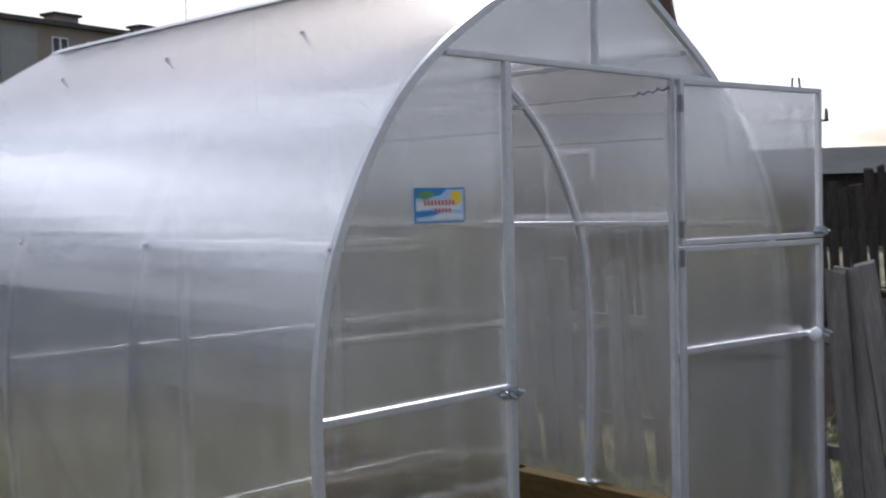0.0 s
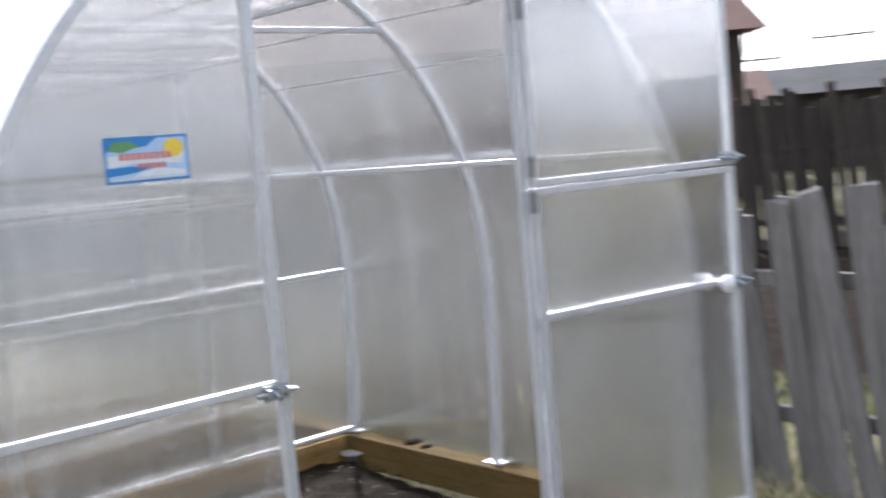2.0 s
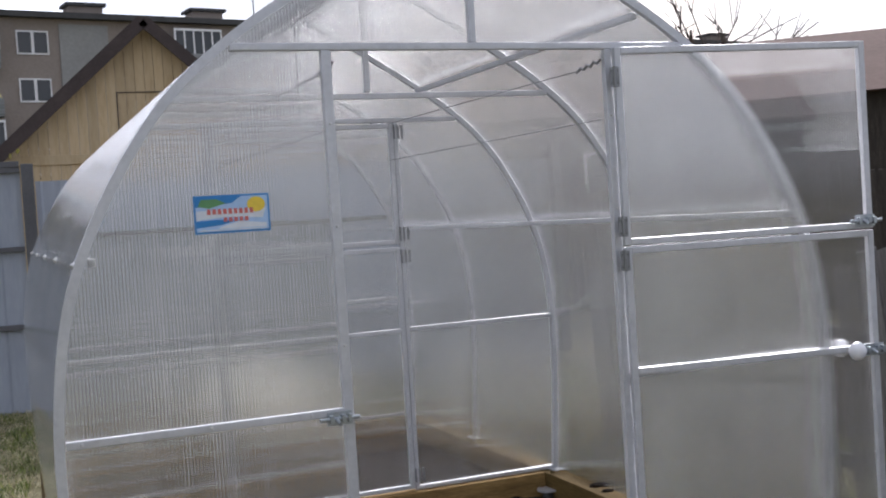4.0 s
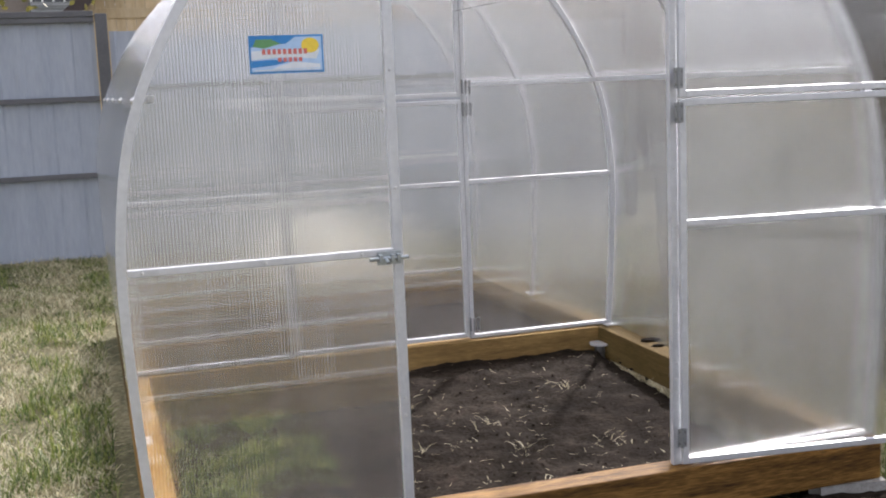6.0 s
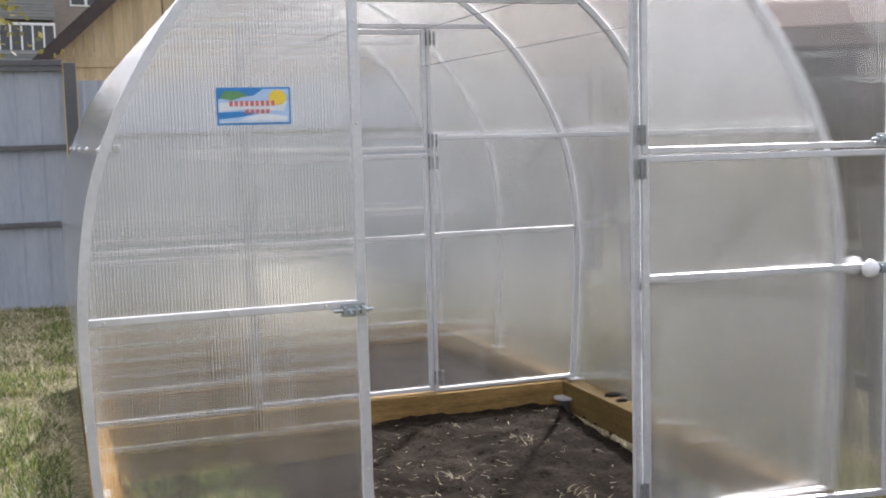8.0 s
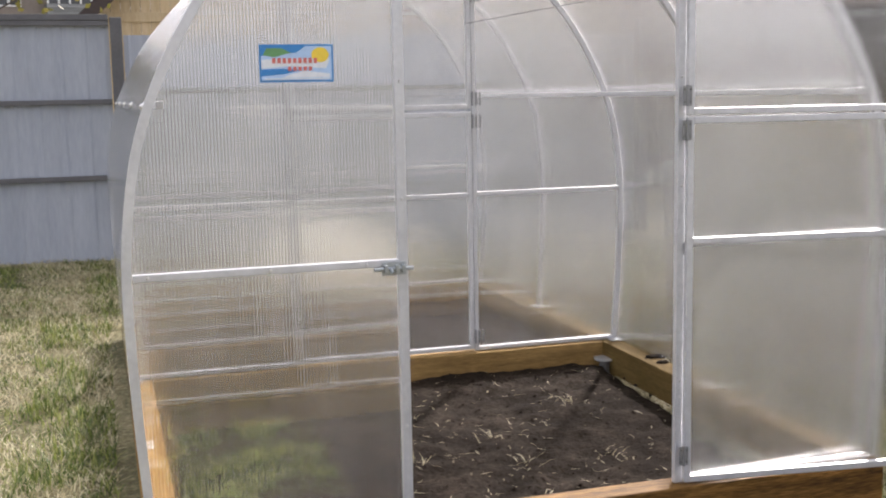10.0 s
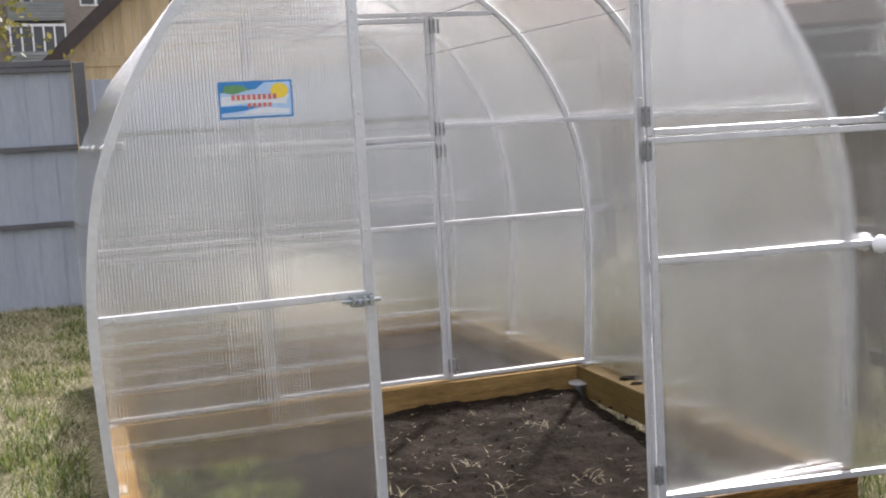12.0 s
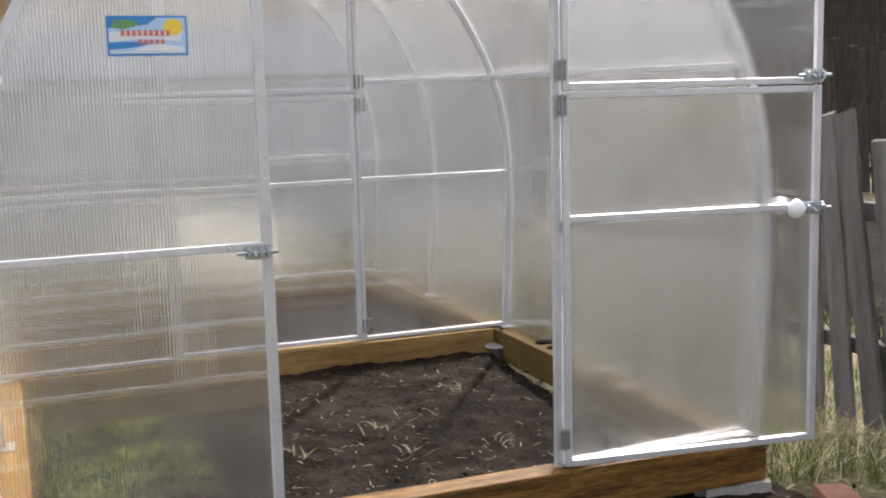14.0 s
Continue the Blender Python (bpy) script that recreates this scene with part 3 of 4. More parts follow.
# closed doors of the inner wall and of the far end
for y in (L1, L2):
    b = base_z(y)
    u2 = leaf(-0.452, 0.452, 1.186, 1.772, (), label="closed upper door leaf with ribbed clear sheet")
    u2.matrix_basis = pose(0, y - 0.004, 0)
    l2 = leaf(-0.452, 0.452, b + 0.01, 1.172, (0.762,), label="closed lower door leaf with ribbed clear sheet")
    l2.matrix_basis = pose(0, y - 0.004, 0)
    for z in (1.73, 1.235):
        hinge(u2, 0.456, z)
    for z in (1.125, 0.05):
        hinge(l2, 0.456, z)

# training wires with hooks between the door posts
for s in (-1, 1):
    for z in (1.775, 1.60):
        part("wire", rod((s * 0.447, 0.16 if z > 1.7 else 0.02, z - 0.01), (s * 0.425, L1 - 0.02, z - 0.005), 0.0018, seg=6), WIRE, house)
    bm = bmesh.new()
    for k in range(7):
        a = Vector((s * 0.448, 0.012 + k * 0.022, 1.778 - 0.002 * k))
        c = Vector((0, 0.015, 0.006 if k % 2 else -0.006))
        rod(a - c, a + c, 0.0045, seg=6, bm=bm)
    part("wire_tensioner", bm, HINGE, house)


# sticker on the front gable
def sticker():
    x0, x1, z0, z1, y = -0.877, -0.661, 1.302, 1.410, 0.012
    st = empty("sticker")
    st.parent = house
    st["label"] = "blue and white printed sticker with a yellow sun"

    def patch(name, pts, mat, dy):
        bm = bmesh.new()
        f = [bm.verts.new((x0 + u * (x1 - x0), y - dy, z0 + v * (z1 - z0))) for u, v in pts]
        g = [bm.verts.new((x0 + u * (x1 - x0), y - dy + 0.0006, z0 + v * (z1 - z0))) for u, v in pts]
        bm.faces.new(f)
        bm.faces.new(g[::-1])
        for k in range(len(f)):
            bm.faces.new((f[k], g[k], g[(k + 1) % len(f)], f[(k + 1) % len(f)]))
        bmesh.ops.recalc_face_normals(bm, faces=bm.faces)
        part(name, bm, mat, st)

    def rect(u0, u1, v0, v1):
        return [(u0, v0), (u1, v0), (u1, v1), (u0, v1)]
    patch("backing", rect(0, 1, 0, 1), STICK_BLUE, 0.0)
    patch("field", rect(0.025, 0.975, 0.05, 0.95), STICK_PALE, 0.001)
    patch("sky_band", [(0.025, 0.70), (0.5, 0.78), (0.62, 0.95), (0.025, 0.95)], STICK_BLUE, 0.0017)
    patch("foliage", [(0.05, 0.72), (0.2, 0.66), (0.42, 0.78), (0.3, 0.9), (0.1, 0.9)], STICK_GREEN, 0.0022)
    patch("white_swirl", [(0.025, 0.36), (0.4, 0.42), (0.9, 0.36), (0.95, 0.62), (0.45, 0.62), (0.025, 0.6)], STICK_WHITE, 0.0017)
    patch("blue_swirl", [(0.025, 0.16), (0.35, 0.22), (0.55, 0.32), (0.3, 0.36), (0.025, 0.34)], STICK_BLUE, 0.0017)
    patch("white_foot", [(0.3, 0.12), (0.95, 0.12), (0.95, 0.22), (0.6, 0.3), (0.4, 0.2)], STICK_WHITE, 0.0017)
    patch("sun_disc", [(0.82 + 0.12 * math.cos(a), 0.72 + 0.2 * math.sin(a)) for a in [k * math.pi / 9 for k in range(18)]], STICK_YELLOW, 0.0026)
    for k in range(9):
        patch("print_bar", rect(0.17 + k * 0.07, 0.215 + k * 0.07, 0.50, 0.64), STICK_RED, 0.0032)
    for k in range(5):
        patch("print_bar", rect(0.38 + k * 0.07, 0.425 + k * 0.07, 0.30, 0.41), STICK_RED, 0.0032)
    patch("print_bar", rect(0.06, 0.94, 0.075, 0.105), STICK_WHITE, 0.0032)


sticker()

# ---- timber base ----
base = tagged(empty("timber_base"), "yellow pine beams laid as a frame under the greenhouse", "foundation")


def beam(a, b, w, h, mat, sink=0.0):
    """A squared timber; sink: how much taller it is, into the soil."""
    d = Vector((0, 0, sink / 2))
    bm = bar(Vector(a) - d, Vector(b) - d, w, h + sink, 0.006)
    return part("beam", bm, mat, base)


BH = 0.15
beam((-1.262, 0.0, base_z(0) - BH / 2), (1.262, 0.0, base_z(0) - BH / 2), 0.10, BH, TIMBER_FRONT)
for y in (L1, L2):
    beam((-1.154, y, base_z(y) - BH / 2), (1.154, y, base_z(y) - BH / 2), 0.10, BH, TIMBER_X, 0.06)
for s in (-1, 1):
    # near left beam takes the colour with sunlight painted in
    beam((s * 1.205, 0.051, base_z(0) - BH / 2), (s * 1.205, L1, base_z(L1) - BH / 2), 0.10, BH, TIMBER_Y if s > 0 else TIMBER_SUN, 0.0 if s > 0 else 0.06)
    beam((s * 1.205, L1 + 0.002, base_z(L1) - BH / 2), (s * 1.205, L2 + 0.05, base_z(L2) - BH / 2), 0.10, BH, TIMBER_Y, 0.06)


def screw_pile(x, y, top):
    p = tagged(empty("screw_pile", (x, y, -0.4)), "short steel screw pile with a round cap plate", "pile", "piles")
    part("shaft", rod((0, 0, 0), (0, 0, top + 0.39), 0.028, seg=14), DARKSTEEL, p)
    part("cap_plate", rod((0, 0, top + 0.39), (0, 0, top + 0.4), 0.055, seg=20), ZINC, p)
    return p


screw_pile(1.10, 1.90, -0.10)


def brick(name, at, rz, mat, label, tilt=0):
    bm = box(0.25, 0.12, 0.065, (0, 0, 0.0325), 0.006)
    rnd = random.Random(int(at[0] * 100))
    for v in bm.verts:
        v.co += Vector((rnd.uniform(-1, 1), rnd.uniform(-1, 1), rnd.uniform(-1, 1))) * 0.004
    ob = part(name, bm, mat)
    ob.matrix_basis = pose(*at, tilt, 0, rz)
    return tagged(ob, label, "brick")


brick("brick", (1.16, -0.02, -0.335), 5, BRICKWHITE, "worn white silicate brick under the timber corner")
brick("brick", (1.15, 0.0, -0.27), -8, BRICKWHITE, "chipped white silicate brick on another brick")
brick("brick", (1.40, -0.28, -0.275), 70, BRICKRED, "broken red brick lying in dry grass")


# the far end stands a little narrower on its right-hand side
def settle(thing):
    for ob in list(thing.children_recursive):
        if ob.type == "MESH" and ob.data.users == 1:
            dy = ob.parent.matrix_basis.translation.y if ob.parent is not thing else 0.0
            if dy > -0.02:
                for v in ob.data.vertices:
                    v.co.x -= 0.0225 * max(0.0, v.co.y + dy) * (v.co.x + 1.286) / 2.572


settle(house)
settle(base)


# ---- straw, tufts, grass ----
def blades(name, spots, mat, label, cat, seed):
    """Many bent blades as one mesh: spots are (x, y, z, height, width, lean)."""
    rnd = random.Random(seed)
    verts, faces = [], []
    for x, y, z, h, w, lean in spots:
        a = rnd.uniform(0, 2 * math.pi)
        c, s = math.cos(a), math.sin(a)
        dx, dy = math.cos(a + 1.3), math.sin(a + 1.3)
        l1, l2 = lean * 0.35 * h, lean * h
        n = len(verts)
        h2 = h * max(0.06, math.sqrt(max(0.0, 1 - lean * lean)))
        verts += [(x - c * w, y - s * w, z), (x + c * w, y + s * w, z),
                  (x - c * w * 0.8 + dx * l1, y - s * w * 0.8 + dy * l1, z + h2 * 0.6), (x + c * w * 0.8 + dx * l1, y + s * w * 0.8 + dy * l1, z + h2 * 0.6),
                  (x + dx * l2, y + dy * l2, z + h2)]
        faces += [(n, n + 1, n + 3, n + 2), (n + 2, n + 3, n + 4)]
    return tagged(from_lists(name, verts, faces, mat), label, cat, kind="stuff")


def scatter(n, x0, x1, y0, y1, seed, hmin, hmax, lmin, lmax, w, cut=0.0, freq=1.2, keep=None):
    rnd = random.Random(seed)
    res = []
    for _ in range(n):
        x, y = rnd.uniform(x0, x1), rnd.uniform(y0, y1)
        if keep and not keep(x, y):
            continue
        v = noise.noise(Vector((x * freq, y * freq, seed)))
        if v < cut - rnd.random() * 0.25:
            continue
        res.append((x, y, ground_z(x, y) - 0.01, rnd.uniform(hmin, hmax) * (1 + 0.5 * v), rnd.uniform(0.6, 1) * w, rnd.uniform(lmin, lmax)))
    return res


def outside(x, y):
    return not (-1.33 < x < 1.33 and -0.06 < y < 4.3) and not (-1.0 < x < 1.7 and -1.4 < y < 0.0)


blades("lawn_grass", scatter(90000, -4.2, -1.0, -3.6, 7.0, 5, 0.025, 0.07, 0.45, 0.97, 0.004, 0.04, 3.4, outside), GRASS, "short young green grass", "grass", 1)
blades("lawn_dry_grass", scatter(150000, -4.2, -1.0, -3.6, 7.0, 6, 0.02, 0.09, 0.7, 0.998, 0.004, -0.16, 2.6, outside), DRYGRASS, "flattened dry yellow grass", "grass", 2)
blades("edge_grass", scatter(5500, -1.75, -1.30, -0.9, 4.4, 15, 0.04, 0.11, 0.3, 0.92, 0.0038, 0.06, 3.1, outside), GRASS, "taller green tufts along the greenhouse", "grass", 6)
blades("front_dry_grass", scatter(16000, -1.5, 1.9, -4.0, -1.2, 9, 0.02, 0.08, 0.7, 0.99, 0.004, 0.0, 1.9, outside), DRYGRASS, "thin flattened dry grass at the edge of trampled soil", "grass", 8)
blades("yard_grass", scatter(26000, 1.3, 3.9, -3.0, 6.0, 7, 0.04, 0.16, 0.2, 0.85, 0.004, 0.0, 1.6, outside), GRASS, "fresh green grass along the old board fence", "grass", 3)
blades("yard_dry_grass", scatter(22000, 1.3, 3.9, -3.0, 6.0, 8, 0.05, 0.2, 0.6, 0.99, 0.003, -0.2, 1.5, outside), DRYGRASS, "matted dry straw-coloured grass", "grass", 4)

rnd = random.Random(11)
bits = []
for k in range(520):
    x, y = rnd.uniform(-1.1, 1.15), rnd.uniform(0.08, 2.05)
    bits.append((x, y, soil_z(x, y) + 0.002, rnd.uniform(0.012, 0.06), 0.0014, 0.997))
for k in range(9):
    cx, cy = rnd.uniform(-0.5, 1.0), rnd.uniform(0.1, 1.9)
    for j in range(14):
        x, y = cx + rnd.gauss(0, 0.03), cy + rnd.gauss(0, 0.03)
        bits.append((x, y, soil_z(x, y) + 0.002, rnd.uniform(0.03, 0.07), 0.0016, rnd.uniform(0.85, 0.995)))
for k in range(350):
    x, y = rnd.uniform(-0.8, 1.6), rnd.uniform(-1.6, -0.08)
    bits.append((x, y, soil_z(x, y) - 0.016, rnd.uniform(0.02, 0.09), 0.0018, 0.99))
blades("straw_bits", bits, DRYGRASS, "scattered straw and dry tufts on the soil", "straw", 5)


def clods():
    rnd = random.Random(21)
    verts, faces = [], []
    for k in range(1500):
        if k % 4:
            x, y = rnd.uniform(-1.1, 1.15), rnd.uniform(0.08, 2.05)
            z = soil_z(x, y)
        else:
            x, y = rnd.uniform(-0.8, 1.6), rnd.uniform(-1.2, -0.1)
            z = soil_z(x, y) - 0.02
        r = 0.003 + 0.012 * rnd.random() ** 4
        n = len(verts)
        for dx, dy, dz in ((1, 0, 0), (-1, 0, 0), (0, 1, 0), (0, -1, 0), (0, 0, 1), (0, 0, -1)):
            q = r * rnd.uniform(0.6, 1.3)
            verts.append((x + dx * q, y + dy * q, z + dz * q * 0.7))
        for a, b, c in ((0, 2, 4), (2, 1, 4), (1, 3, 4), (3, 0, 4), (2, 0, 5), (1, 2, 5), (3, 1, 5), (0, 3, 5)):
            faces.append((n + a, n + b, n + c))
    return tagged(from_lists("soil_clods", verts, faces, SOIL), "small dark crumbs and clods of soil", "soil", kind="stuff")


clods()
gap = random.Random(33)
spots = []
for k in range(2600):
    x, y = gap.uniform(1.08, 1.55), gap.uniform(0.15, 1.85)
    spots.append((x, y, max(ground_z(x, y), soil_z(x, y) - 0.1 if x < 1.2 else -9.0), gap.uniform(0.03, 0.10), 0.003, gap.uniform(0.75, 0.995)))
blades("gap_straw", spots, DRYGRASS, "matted bright straw under the side beam", "straw", 12)
inner = random.Random(35)
spots = []
for k in range(2600):
    x, y = inner.uniform(-1.12, -0.52), inner.uniform(0.1, 1.5)
    if noise.noise(Vector((x * 2.5, y * 2.5, 6))) > -0.05:
        spots.append((x, y, soil_z(x, y) - 0.005, inner.uniform(0.03, 0.09), 0.0035, inner.uniform(0.3, 0.9)))
blades("bed_grass", spots, GRASS, "young green grass left standing inside the bed", "grass", 13)
make_soil("garden_plot", 3.3, 17.0, -8.0, 15.0, 0.17, -0.02, "dark dug garden plot behind the board fence")


# ---- sheet-metal fence behind ----
def metal_fence():
    f = tagged(empty("metal_fence", (0, 7.0, 0)), "grey-blue corrugated sheet fence with dark steel posts and rails", "fence")
    zb, zt = -0.16, 1.95
    post_x = [-8.1, -5.6, -3.1, -1.13, 1.4, 3.9]
    for k, x in enumerate(post_x):
        part("post", span(x - 0.05, x + 0.05, -0.05, 0.05, -0.3, zt + 0.02, 0.006), FENCEFRAME, f)
    for k in range(len(post_x) - 1):
        a, b = post_x[k] + 0.06, post_x[k + 1] - 0.06
        low = 0.0 if k < 3 else -0.10
        bm = bmesh.new()
        n = int((b - a) / 0.02)
        vs = []
        for i in range(n + 1):
            x = a + (b - a) * i / n
            ph = (i % 10) / 10
            d = 0.012 if ph < 0.25 else (-0.0 if ph < 0.35 else (0.0 if ph < 0.9 else 0.006))
            vs.append((bm.verts.new((x, 0.03 - d, zb)), bm.verts.new((x, 0.03 - d, zt + low - 0.03)), bm.verts.new((x, 0.032 - d, zb)), bm.verts.new((x, 0.032 - d, zt + low - 0.03))))
        for p, q in zip(vs, vs[1:]):
            bm.faces.new((p[0], q[0], q[1], p[1]))
            bm.faces.new((q[2], p[2], p[3], q[3]))
        part("sheet", bm, FENCEMETAL, f)
        for z in ((0.59, 1.25, 1.92) if k < 3 else (0.42, 1.33)):
            part("rail", span(a, b, -0.03, 0.01, z - 0.022, z + 0.022, 0.004), FENCEFRAME, f)
        if k < 3:
            part("cap", span(a, b, -0.035, 0.05, zt - 0.005, zt + 0.045, 0.004), FENCEFRAME, f)


metal_fence()


# ---- pine-clad shed with a steep roof ----
def shed():
    s = tagged(empty("wooden_shed", (0.79, 14.0, -0.3)), "small shed gable clad in yellow pine boards under a brown roof", "shed")
    hw, ze, za = 2.12, 2.85, 4.73
    n = 30
    w = 2 * hw / n
    rnd = random.Random(4)
    for k in range(n):
        x0 = -hw + k * w
        x1 = x0 + w - 0.006
        y = rnd.uniform(-0.006, 0.006)
        t0 = ze + (za - ze) * (1 - abs(x0) / hw)
        t1 = ze + (za - ze) * (1 - abs(x1) / hw)
        bm = bmesh.new()
        pts = [(x0, 0.0), (x1, 0.0), (x1, t1), (x0, t0)]
        a = [bm.verts.new((x, y - 0.012, z)) for x, z in pts]
        b = [bm.verts.new((x, y + 0.012, z)) for x, z in pts]
        bm.faces.new(a)
        bm.faces.new(b[::-1])
        for i in range(4):
            bm.faces.new((a[i], b[i], b[(i + 1) % 4], a[(i + 1) % 4]))
        bmesh.ops.recalc_face_normals(bm, faces=bm.faces)
        part("cladding_board", bm, SHEDBOARD, s)
    part("base_beam", span(-hw, hw, -0.04, 0.02, ze - 0.16, ze - 0.02, 0.005), SHEDBOARD, s)
    # loft hatch, its outline boards proud of the wall
    for a, b in (((-0.42, 2.75), (-0.42, 3.72)), ((0.62, 2.75), (0.62, 3.72)), ((-0.42, 3.72), (0.62, 3.72))):
        part("hatch_trim", bar((a[0], -0.02, a[1]), (b[0], -0.02, b[1]), 0.012, 0.03, 0, (0, 1, 0)), SHEDROOF, s)
    for sg in (-1, 1):
        over = 0.32
        e = Vector((sg * (hw + over * 0.7), 0, ze - over * 0.7))
        p = Vector((0, 0, za + 0.03))
        up = Vector((sg * (za - ze), 0, hw)).normalized()
        part("roof_slope", bar(e + Vector((0, 2.2, 0)) + up * 0.05, p + Vector((0, 2.2, 0)) + up * 0.05, 4.9, 0.06, 0, up), SHEDROOF, s)
        part("barge_board", bar(e + Vector((0, -0.28, 0)) - up * 0.03, p + Vector((0, -0.28, 0)) - up * 0.03, 0.03, 0.16, 0.004, up), SHEDROOF, s)
        part("side_wall", span(sg * hw - 0.05, sg * hw + 0.05, 0.03, 4.4, 0, ze), SHEDBOARD, s)


shed()


# ---- five-storey block of flats ----
def flats():
    b = tagged(empty("apartment_building", (18.0, 72.5, -0.3)), "five-storey brown panel apartment block with glazed balconies", "building")
    b.rotation_euler = (0, 0, radians(11))
    W, H, ST = 100.0, 15.1, 2.9
    part("wall", span(-W / 2, W / 2, 0.0, 12, 0, H), PANELWALL, b)
    part("roof", span(-W / 2 - 0.5, W / 2 + 0.5, -0.6, 12.4, H, H + 0.35), ROOFDARK, b)
    for k in range(12):
        x = -46 + k * 8.3
        part("chimney", span(x - 1.1, x + 1.1, 3, 4.4, H + 0.3, H + 1.5, 0.05), PANELWALL, b)
        part("chimney_cap", span(x - 1.3, x + 1.3, 2.8, 4.6, H + 1.5, H + 1.7), ROOFDARK, b)
        if k in (2, 5, 9):
            part("aerial", rod((x + 3, 2, H), (x + 3, 2, H + 4.5), 0.05, 0.03, 6), FENCEFRAME, b)

    def window(x, z, w, h):
        f = part("window", span(x - w / 2, x + w / 2, -0.06, 0.02, z, z + h), FRAMEWHITE, b)
        for s in (-1, 1):
            part("pane", span(x + s * w / 4 - w / 4 + 0.09, x + s * w / 4 + w / 4 - 0.09, -0.075, -0.05, z + 0.1, z + h - 0.1), WINGLASS, f)

    def balcony(x, z, glazed, rnd):
        w = 3.2
        f = part("balcony", span(x - w / 2, x + w / 2, -1.0, -0.02, z - 0.15, z + 0.95), BALCONY, b)
        for k in range(5):
            part("cladding_strip", span(x - w / 2 - 0.02, x + w / 2 + 0.02, -1.05, -1.0, z + 0.02 + k * 0.18, z + 0.13 + k * 0.18), BALCONY, f)
        if glazed:
            part("glazing", span(x - w / 2 + 0.03, x + w / 2 - 0.03, -0.98, -0.9, z + 0.95, z + 2.45), WINGLASS, f)
            for k in range(6):
                xx = x - w / 2 + 0.04 + (w - 0.08) * k / 5
                part("mullion", span(xx - 0.05, xx + 0.05, -1.02, -0.93, z + 0.95, z + 2.45), FRAMEWHITE, f)
            part("head", span(x - w / 2, x + w / 2, -1.04, -0.9, z + 2.4, z + 2.55), FRAMEWHITE, f)
        else:
            window(x - 0.6, z + 0.9, 1.2, 1.3)
    rnd = random.Random(9)
    for st in range(5):
        z = 0.5 + st * ST
        x = -48.5
        k = 0
        while x < 48:
            kind = k % 4
            if kind in (0,):
                balcony(x, z, rnd.random() < 0.7, rnd)
                x += 3.9
            elif kind == 1:
                window(x - 0.2, z + 0.8, 1.9, 1.45)
                x += 3.0
            elif kind == 2:
                if st == 0:
                    part("stair_panel", span(x - 1.6, x + 1.4, -0.10, 0.0, 0.2, H - 0.3), GREYWALL, b)
                window(x - 0.1, z + 1.9, 1.7, 0.8)
                x += 3.4
            else:
                window(x, z + 0.8, 1.4, 1.45)
                x += 3.6
            k += 1


flats()


# ---- old board fence at the side ----
def picket(rnd, h, w):
    bm = box(w, 0.022, h, (0, 0, h / 2))
    bmesh.ops.subdivide_edges(bm, edges=[e for e in bm.edges if abs((e.verts[0].co - e.verts[1].co).z) > 0.5], cuts=3)
    for v in bm.verts:
        v.co.x += 0.012 * noise.noise(Vector((v.co.z * 1.5, rnd.random() * 0.1 + w * 50, h * 7))) + 0.004 * rnd.uniform(-1, 1)
        v.co.y += 0.010 * noise.noise(Vector((v.co.z * 1.2, h * 31, w * 9)))
        if v.co.z > h - 0.01:
            v.co.z += rnd.uniform(-0.03, 0.01)
    return bm


def board_fence(name, line, zb, zt, w, gap, label, mat, seed, rails, leanmax):
    a, b = Vector(line[0]), Vector(line[1])
    d = (b - a)
    ang = math.degrees(math.atan2(d.y, d.x))
    f = tagged(empty(name, (a.x, a.y, zb)), label, "fence")
    f.rotation_euler = (0, 0, radians(ang))
    rnd = random.Random(seed)
    x = 0.0
    while x < d.length:
        ww = w * rnd.uniform(0.75, 1.2)
        h = (zt - zb) * rnd.uniform(0.9, 1.06)
        ob = part("board", picket(rnd, h, ww), mat, f)
        ob.matrix_basis = pose(x, 0.0, 0, rnd.uniform(-2, 2), rnd.uniform(-leanmax, leanmax) * 0.6 - leanmax * 1.2, 0)
        x += ww + gap * rnd.uniform(0.4, 1.6)
    for z in rails:
        part("rail", bar((0, 0.05, z), (d.length, 0.05, z), 0.05, 0.07, 0.006), mat, f)
    x = 0.4
    while x < d.length:
        part("post", rod((x, 0.12, -0.2), (x + 0.03, 0.12, zt - zb - 0.1), 0.06, 0.05, 9), mat, f)
        x += 2.4
    return f


board_fence("board_fence", ((2.26, 3.3), (2.18, -3.0)), -0.32, 1.0, 0.125, 0.05, "leaning weathered grey board fence with gaps", PICKET, 31, (0.35, 0.95), 5.5)
board_fence("garden_fence", ((6.16, 10.90), (12.99, -3.19)), -0.26, 1.6, 0.10, 0.02, "dark old picket fence across the next garden", OLDWOOD, 37, (0.4, 1.2), 3.0)


def pole(at, top, r, label):
    p = tagged(part("utility_pole", rod(at, top, r, r * 0.8, 12), POLE), label, "pole")
    return p


pole((13.69, 4.65, -0.3), (13.69, 4.65, 9.0), 0.17, "brown wooden utility pole")
pole((15.64, 9.08, -0.3), (14.17, 11.20, 14.0), 0.16, "leaning brown wooden strut pole")


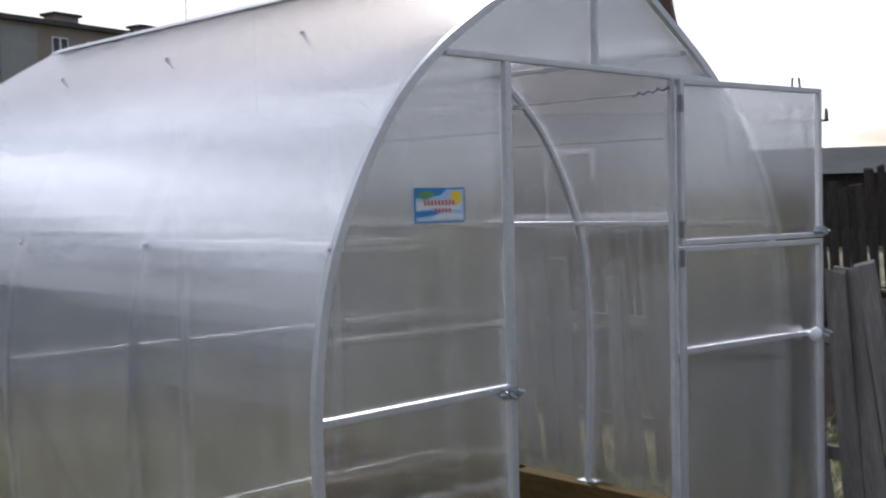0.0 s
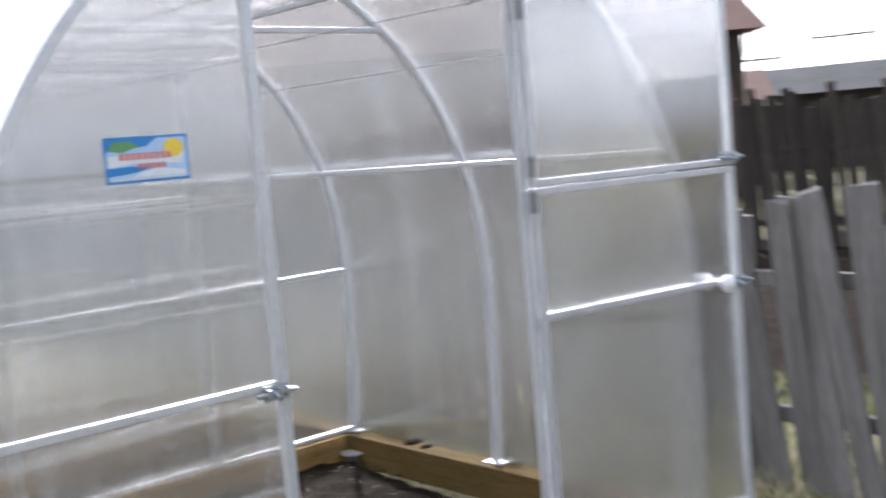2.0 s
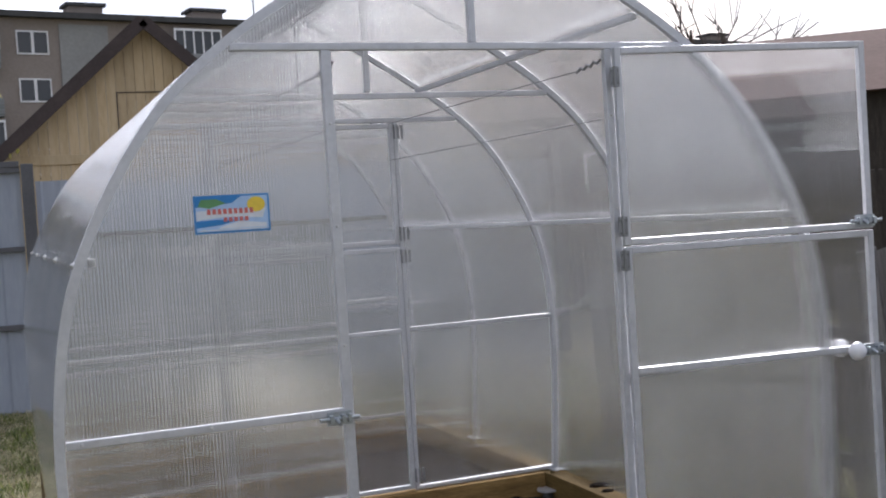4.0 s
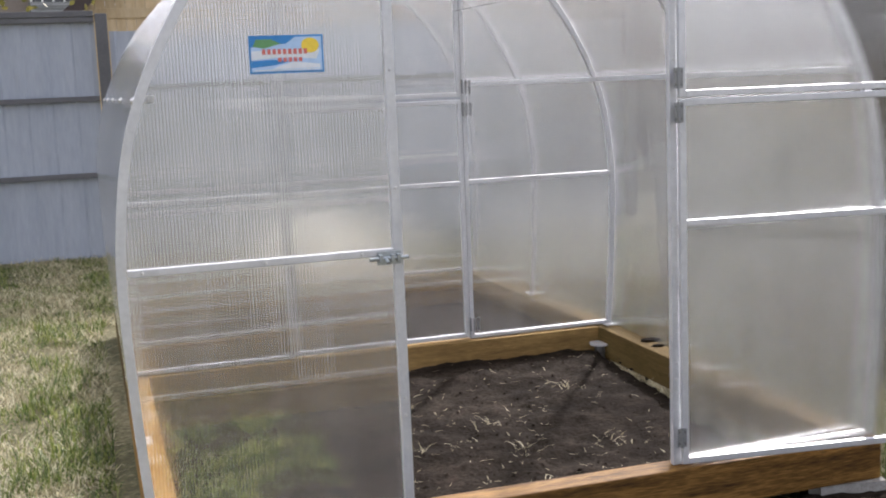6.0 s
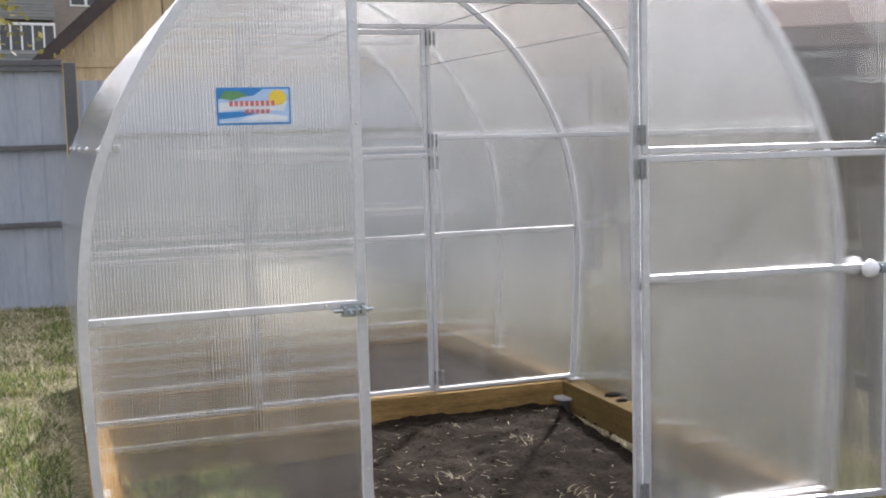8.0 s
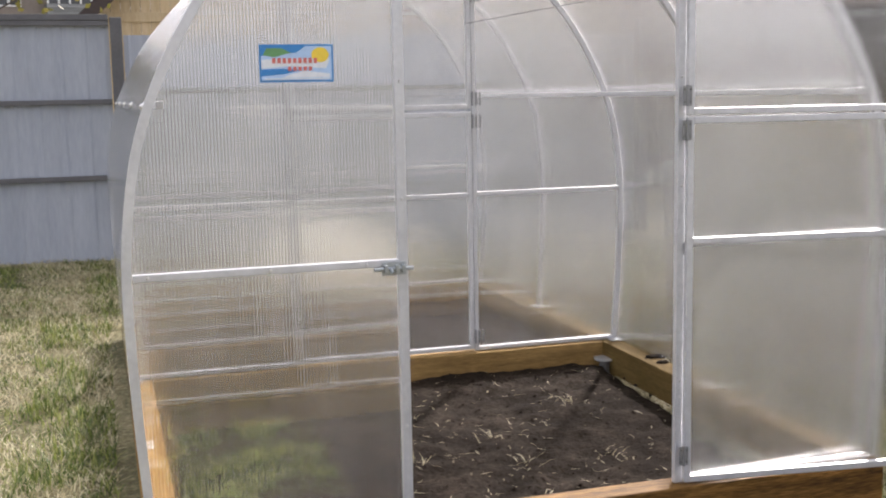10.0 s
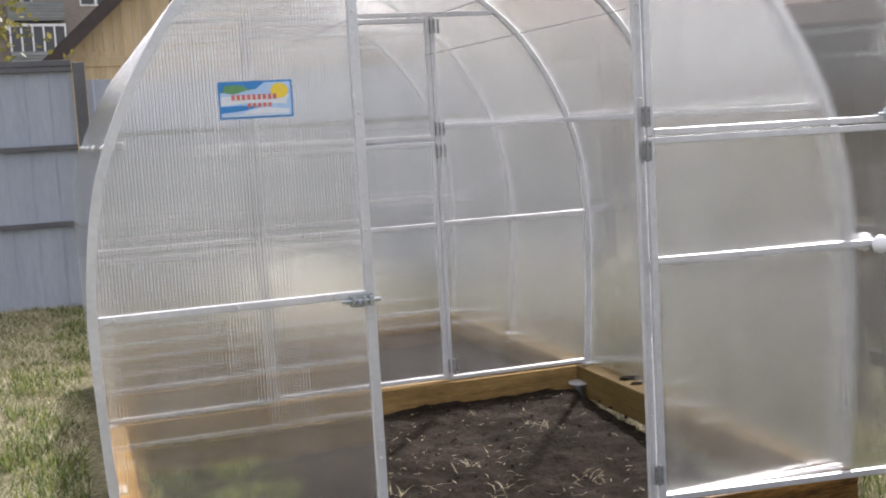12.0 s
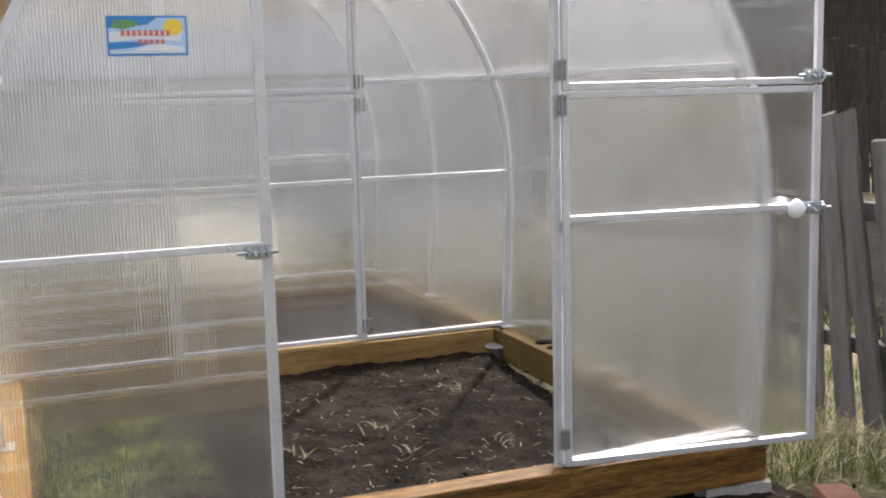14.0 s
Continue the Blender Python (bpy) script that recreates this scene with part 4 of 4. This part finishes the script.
def mast(at, h):
    m = tagged(empty("lattice_mast", at), "thin steel A-frame mast with crossarm", "mast")
    for s in (-1, 1):
        part("leg", rod((s * 0.8, 0, 0), (s * 0.12, 0, h), 0.06, 0.05, 6), FENCEFRAME, m)
    part("crossarm", rod((-1.3, 0, h * 0.72), (1.3, 0, h * 0.72), 0.05, seg=6), FENCEFRAME, m)
    for x in (-1.2, 1.2):
        part("insulator", rod((x, 0, h * 0.72), (x, 0, h * 0.72 + 0.5), 0.09, 0.06, 8), FENCEFRAME, m)
    return m


mast((40.28, 20.48, -0.3), 6.5).rotation_euler = (0, 0, radians(-60))
mast((38.32, 23.51, -0.3), 5.6).rotation_euler = (0, 0, radians(-60))


def cottage(name, at, rz, w, d, h, rise, wall, roof, label, windows=2):
    c = tagged(empty(name, at), label, "house")
    c.rotation_euler = (0, 0, radians(rz))
    part("wall", span(-w / 2, w / 2, 0, d, 0, h), wall, c)
    bm = bmesh.new()
    o = 0.4
    a = [bm.verts.new(v) for v in ((-w / 2 - o, -o, h), (w / 2 + o, -o, h), (w / 2 + o, d + o, h), (-w / 2 - o, d + o, h), (-w / 2 - o, d / 2, h + rise), (w / 2 + o, d / 2, h + rise))]
    for q in ((0, 1, 5, 4), (2, 3, 4, 5), (0, 4, 3), (1, 2, 5), (3, 2, 1, 0)):
        bm.faces.new([a[i] for i in q])
    part("roof", bm, roof, c)
    for k in range(windows):
        x = -w / 2 + w * (k + 0.5) / windows
        f = part("window", span(x - 0.5, x + 0.5, -0.05, 0.05, h * 0.35, h * 0.8), FRAMEWHITE, c)
        part("pane", span(x - 0.42, x + 0.42, -0.07, -0.04, h * 0.38, h * 0.77), WINGLASS, f)
    return c


cottage("dark_shed", (17.71, 14.26, -0.3), -51, 7, 4, 1.9, 0.9, OLDWOOD, REDROOF, "low dark timber outbuilding with a brown roof", 1)
cottage("grey_shed", (26.18, 12.15, -0.3), -61, 8, 4, 2.2, 0.8, OLDWOOD, ROOFDARK, "old grey timber outbuilding", 0)
cottage("green_roofed_house", (33.11, 6.07, -0.3), -71, 11, 7, 2.9, 1.1, LIGHTWALL, GREENROOF, "pale house with a light green metal roof", 2)
cottage("long_shed", (11.69, 13.33, -0.3), -39, 12, 5, 3.3, 1.4, OLDWOOD, REDROOF, "long dark outbuilding with a low brown roof", 2)


# ---- trees ----
def tree(at, h, seed, leaves, label):
    t = tagged(empty("tree", at), label, "tree", "trees")
    rnd = random.Random(seed)
    bm = bmesh.new()
    tips = []

    def grow(p, d, ln, r, lvl):
        q = p + d * ln
        rod(p, q, r, r * 0.65, 7 if lvl < 2 else 4, bm)
        if lvl >= 4:
            tips.append(q)
            return
        for k in range(3 if lvl else 5):
            nd = (d + Vector((rnd.gauss(0, 0.45), rnd.gauss(0, 0.45), rnd.gauss(0.12, 0.25)))).normalized()
            grow(p + d * ln * rnd.uniform(0.6, 1.0), nd, ln * rnd.uniform(0.55, 0.8), r * 0.55, lvl + 1)
    grow(Vector((0, 0, 0)), Vector((0, 0, 1)), h * 0.36, h * 0.018, 0)
    part("trunk", bm, BARK, t)
    if leaves:
        verts, faces = [], []
        for q in tips:
            for k in range(leaves):
                c = q + Vector((rnd.gauss(0, 0.22), rnd.gauss(0, 0.22), rnd.gauss(0, 0.22)))
                u = Vector((rnd.gauss(0, 1), rnd.gauss(0, 1), rnd.gauss(0, 1))).normalized() * 0.045
                v = u.cross(Vector((rnd.gauss(0, 1), rnd.gauss(0, 1), rnd.gauss(0, 1)))).normalized() * 0.03
                n = len(verts)
                verts += [tuple(c - u), tuple(c + v), tuple(c + u), tuple(c - v)]
                faces.append((n, n + 1, n + 2, n + 3))
        from_lists("crown", verts, faces, LEAF, t)


tree((-3.3, 10.5, -0.3), 4.0, 3, 34, "small garden tree with young yellow-green leaves")
tree((15.28, 20.29, -0.3), 8.5, 8, 0, "bare spring tree with fine twigs")


# ---- small litter ----
bm = box(0.055, 0.016, 0.012, (0, 0, 0.006), 0.003)
lid = tagged(part("plastic_scrap", bm, WHITEPLASTIC), "small white plastic scrap lying on bare soil", "litter")
lid.matrix_basis = pose(0.02, -0.17, soil_z(0.02, -0.17) - 0.02, 0, 0, 40)


def crumple(name, at, size, mat, label, cat, seed):
    bm = bmesh.new()
    bmesh.ops.create_icosphere(bm, subdivisions=3, radius=1.0)
    for v in bm.verts:
        n = 1 + 0.35 * noise.noise(v.co * 2.2 + Vector((seed, 0, 0))) + 0.15 * noise.noise(v.co * 6)
        v.co = Vector((v.co.x * size[0], v.co.y * size[1], v.co.z * size[2])) * n
    ob = part(name, bm, mat)
    ob.location = at
    return tagged(ob, label, cat)


crumple("paper_scrap", (-1.42, 0.28, -0.255), (0.07, 0.035, 0.015), BRICKWHITE, "crumpled pale scrap lying in the grass", "litter", 2)
crumple("soil_clod", (1.21, 1.56, -0.03), (0.055, 0.03, 0.011), SOIL, "dark lump of soil on the timber beam", "clod", 5)
crumple("soil_clod", (1.19, 1.45, -0.032), (0.03, 0.02, 0.008), SOIL, "small dark lump of soil on the timber beam", "clod", 9)


# ---- pale lump added for the bright patch behind the far gable ----
PALE_LUMP, nt, out = material("pale_translucent")
sv = coords(nt, (1, 1, 1))
sp = nt.nodes.new("ShaderNodeBsdfPrincipled")
sc = ramp(nt, noise_tex(nt, sv, 5, 4), [(0.3, (0.70, 0.68, 0.62)), (0.7, (0.82, 0.80, 0.75))])
nt.links.new(sc, sp.inputs["Base Color"])
sp.inputs["Roughness"].default_value = 0.55
nt.links.new(bump(nt, noise_tex(nt, sv, 14, 4), 0.5, 0.02), sp.inputs["Normal"])
sl = nt.nodes.new("ShaderNodeBsdfTranslucent")
nt.links.new(sc, sl.inputs["Color"])
sm = nt.nodes.new("ShaderNodeMixShader")
sm.inputs[0].default_value = 0.75
nt.links.new(sp.outputs[0], sm.inputs[1])
nt.links.new(sl.outputs[0], sm.inputs[2])
nt.links.new(sm.outputs[0], out.inputs["Surface"])


# Rounded translucent shape, added to give the bright patch; no known object.
def sack(at, w, d, h):
    bm = bmesh.new()
    bmesh.ops.create_icosphere(bm, subdivisions=4, radius=1.0)
    for v in bm.verts:
        x, y, z = (math.copysign(abs(c) ** 0.6, c) for c in v.co)
        lump = 1 + 0.10 * noise.noise(v.co * 2.0 + Vector((4, 0, 0))) + 0.03 * noise.noise(v.co * 7)
        v.co = Vector((x * w / 2 * lump, y * d / 2 * lump, max(0.0, (z * lump + 1) * h / 2 + 0.05 * x)))
    for f in bm.faces:
        f.smooth = True
    ob = part("plastic_sack", bm, PALE_LUMP)
    ob.location = at
    return tagged(ob, "pale translucent lump added behind the far gable as a bright patch", "sack")


sack((0.13, 4.21, -0.26), 0.80, 0.22, 0.67)
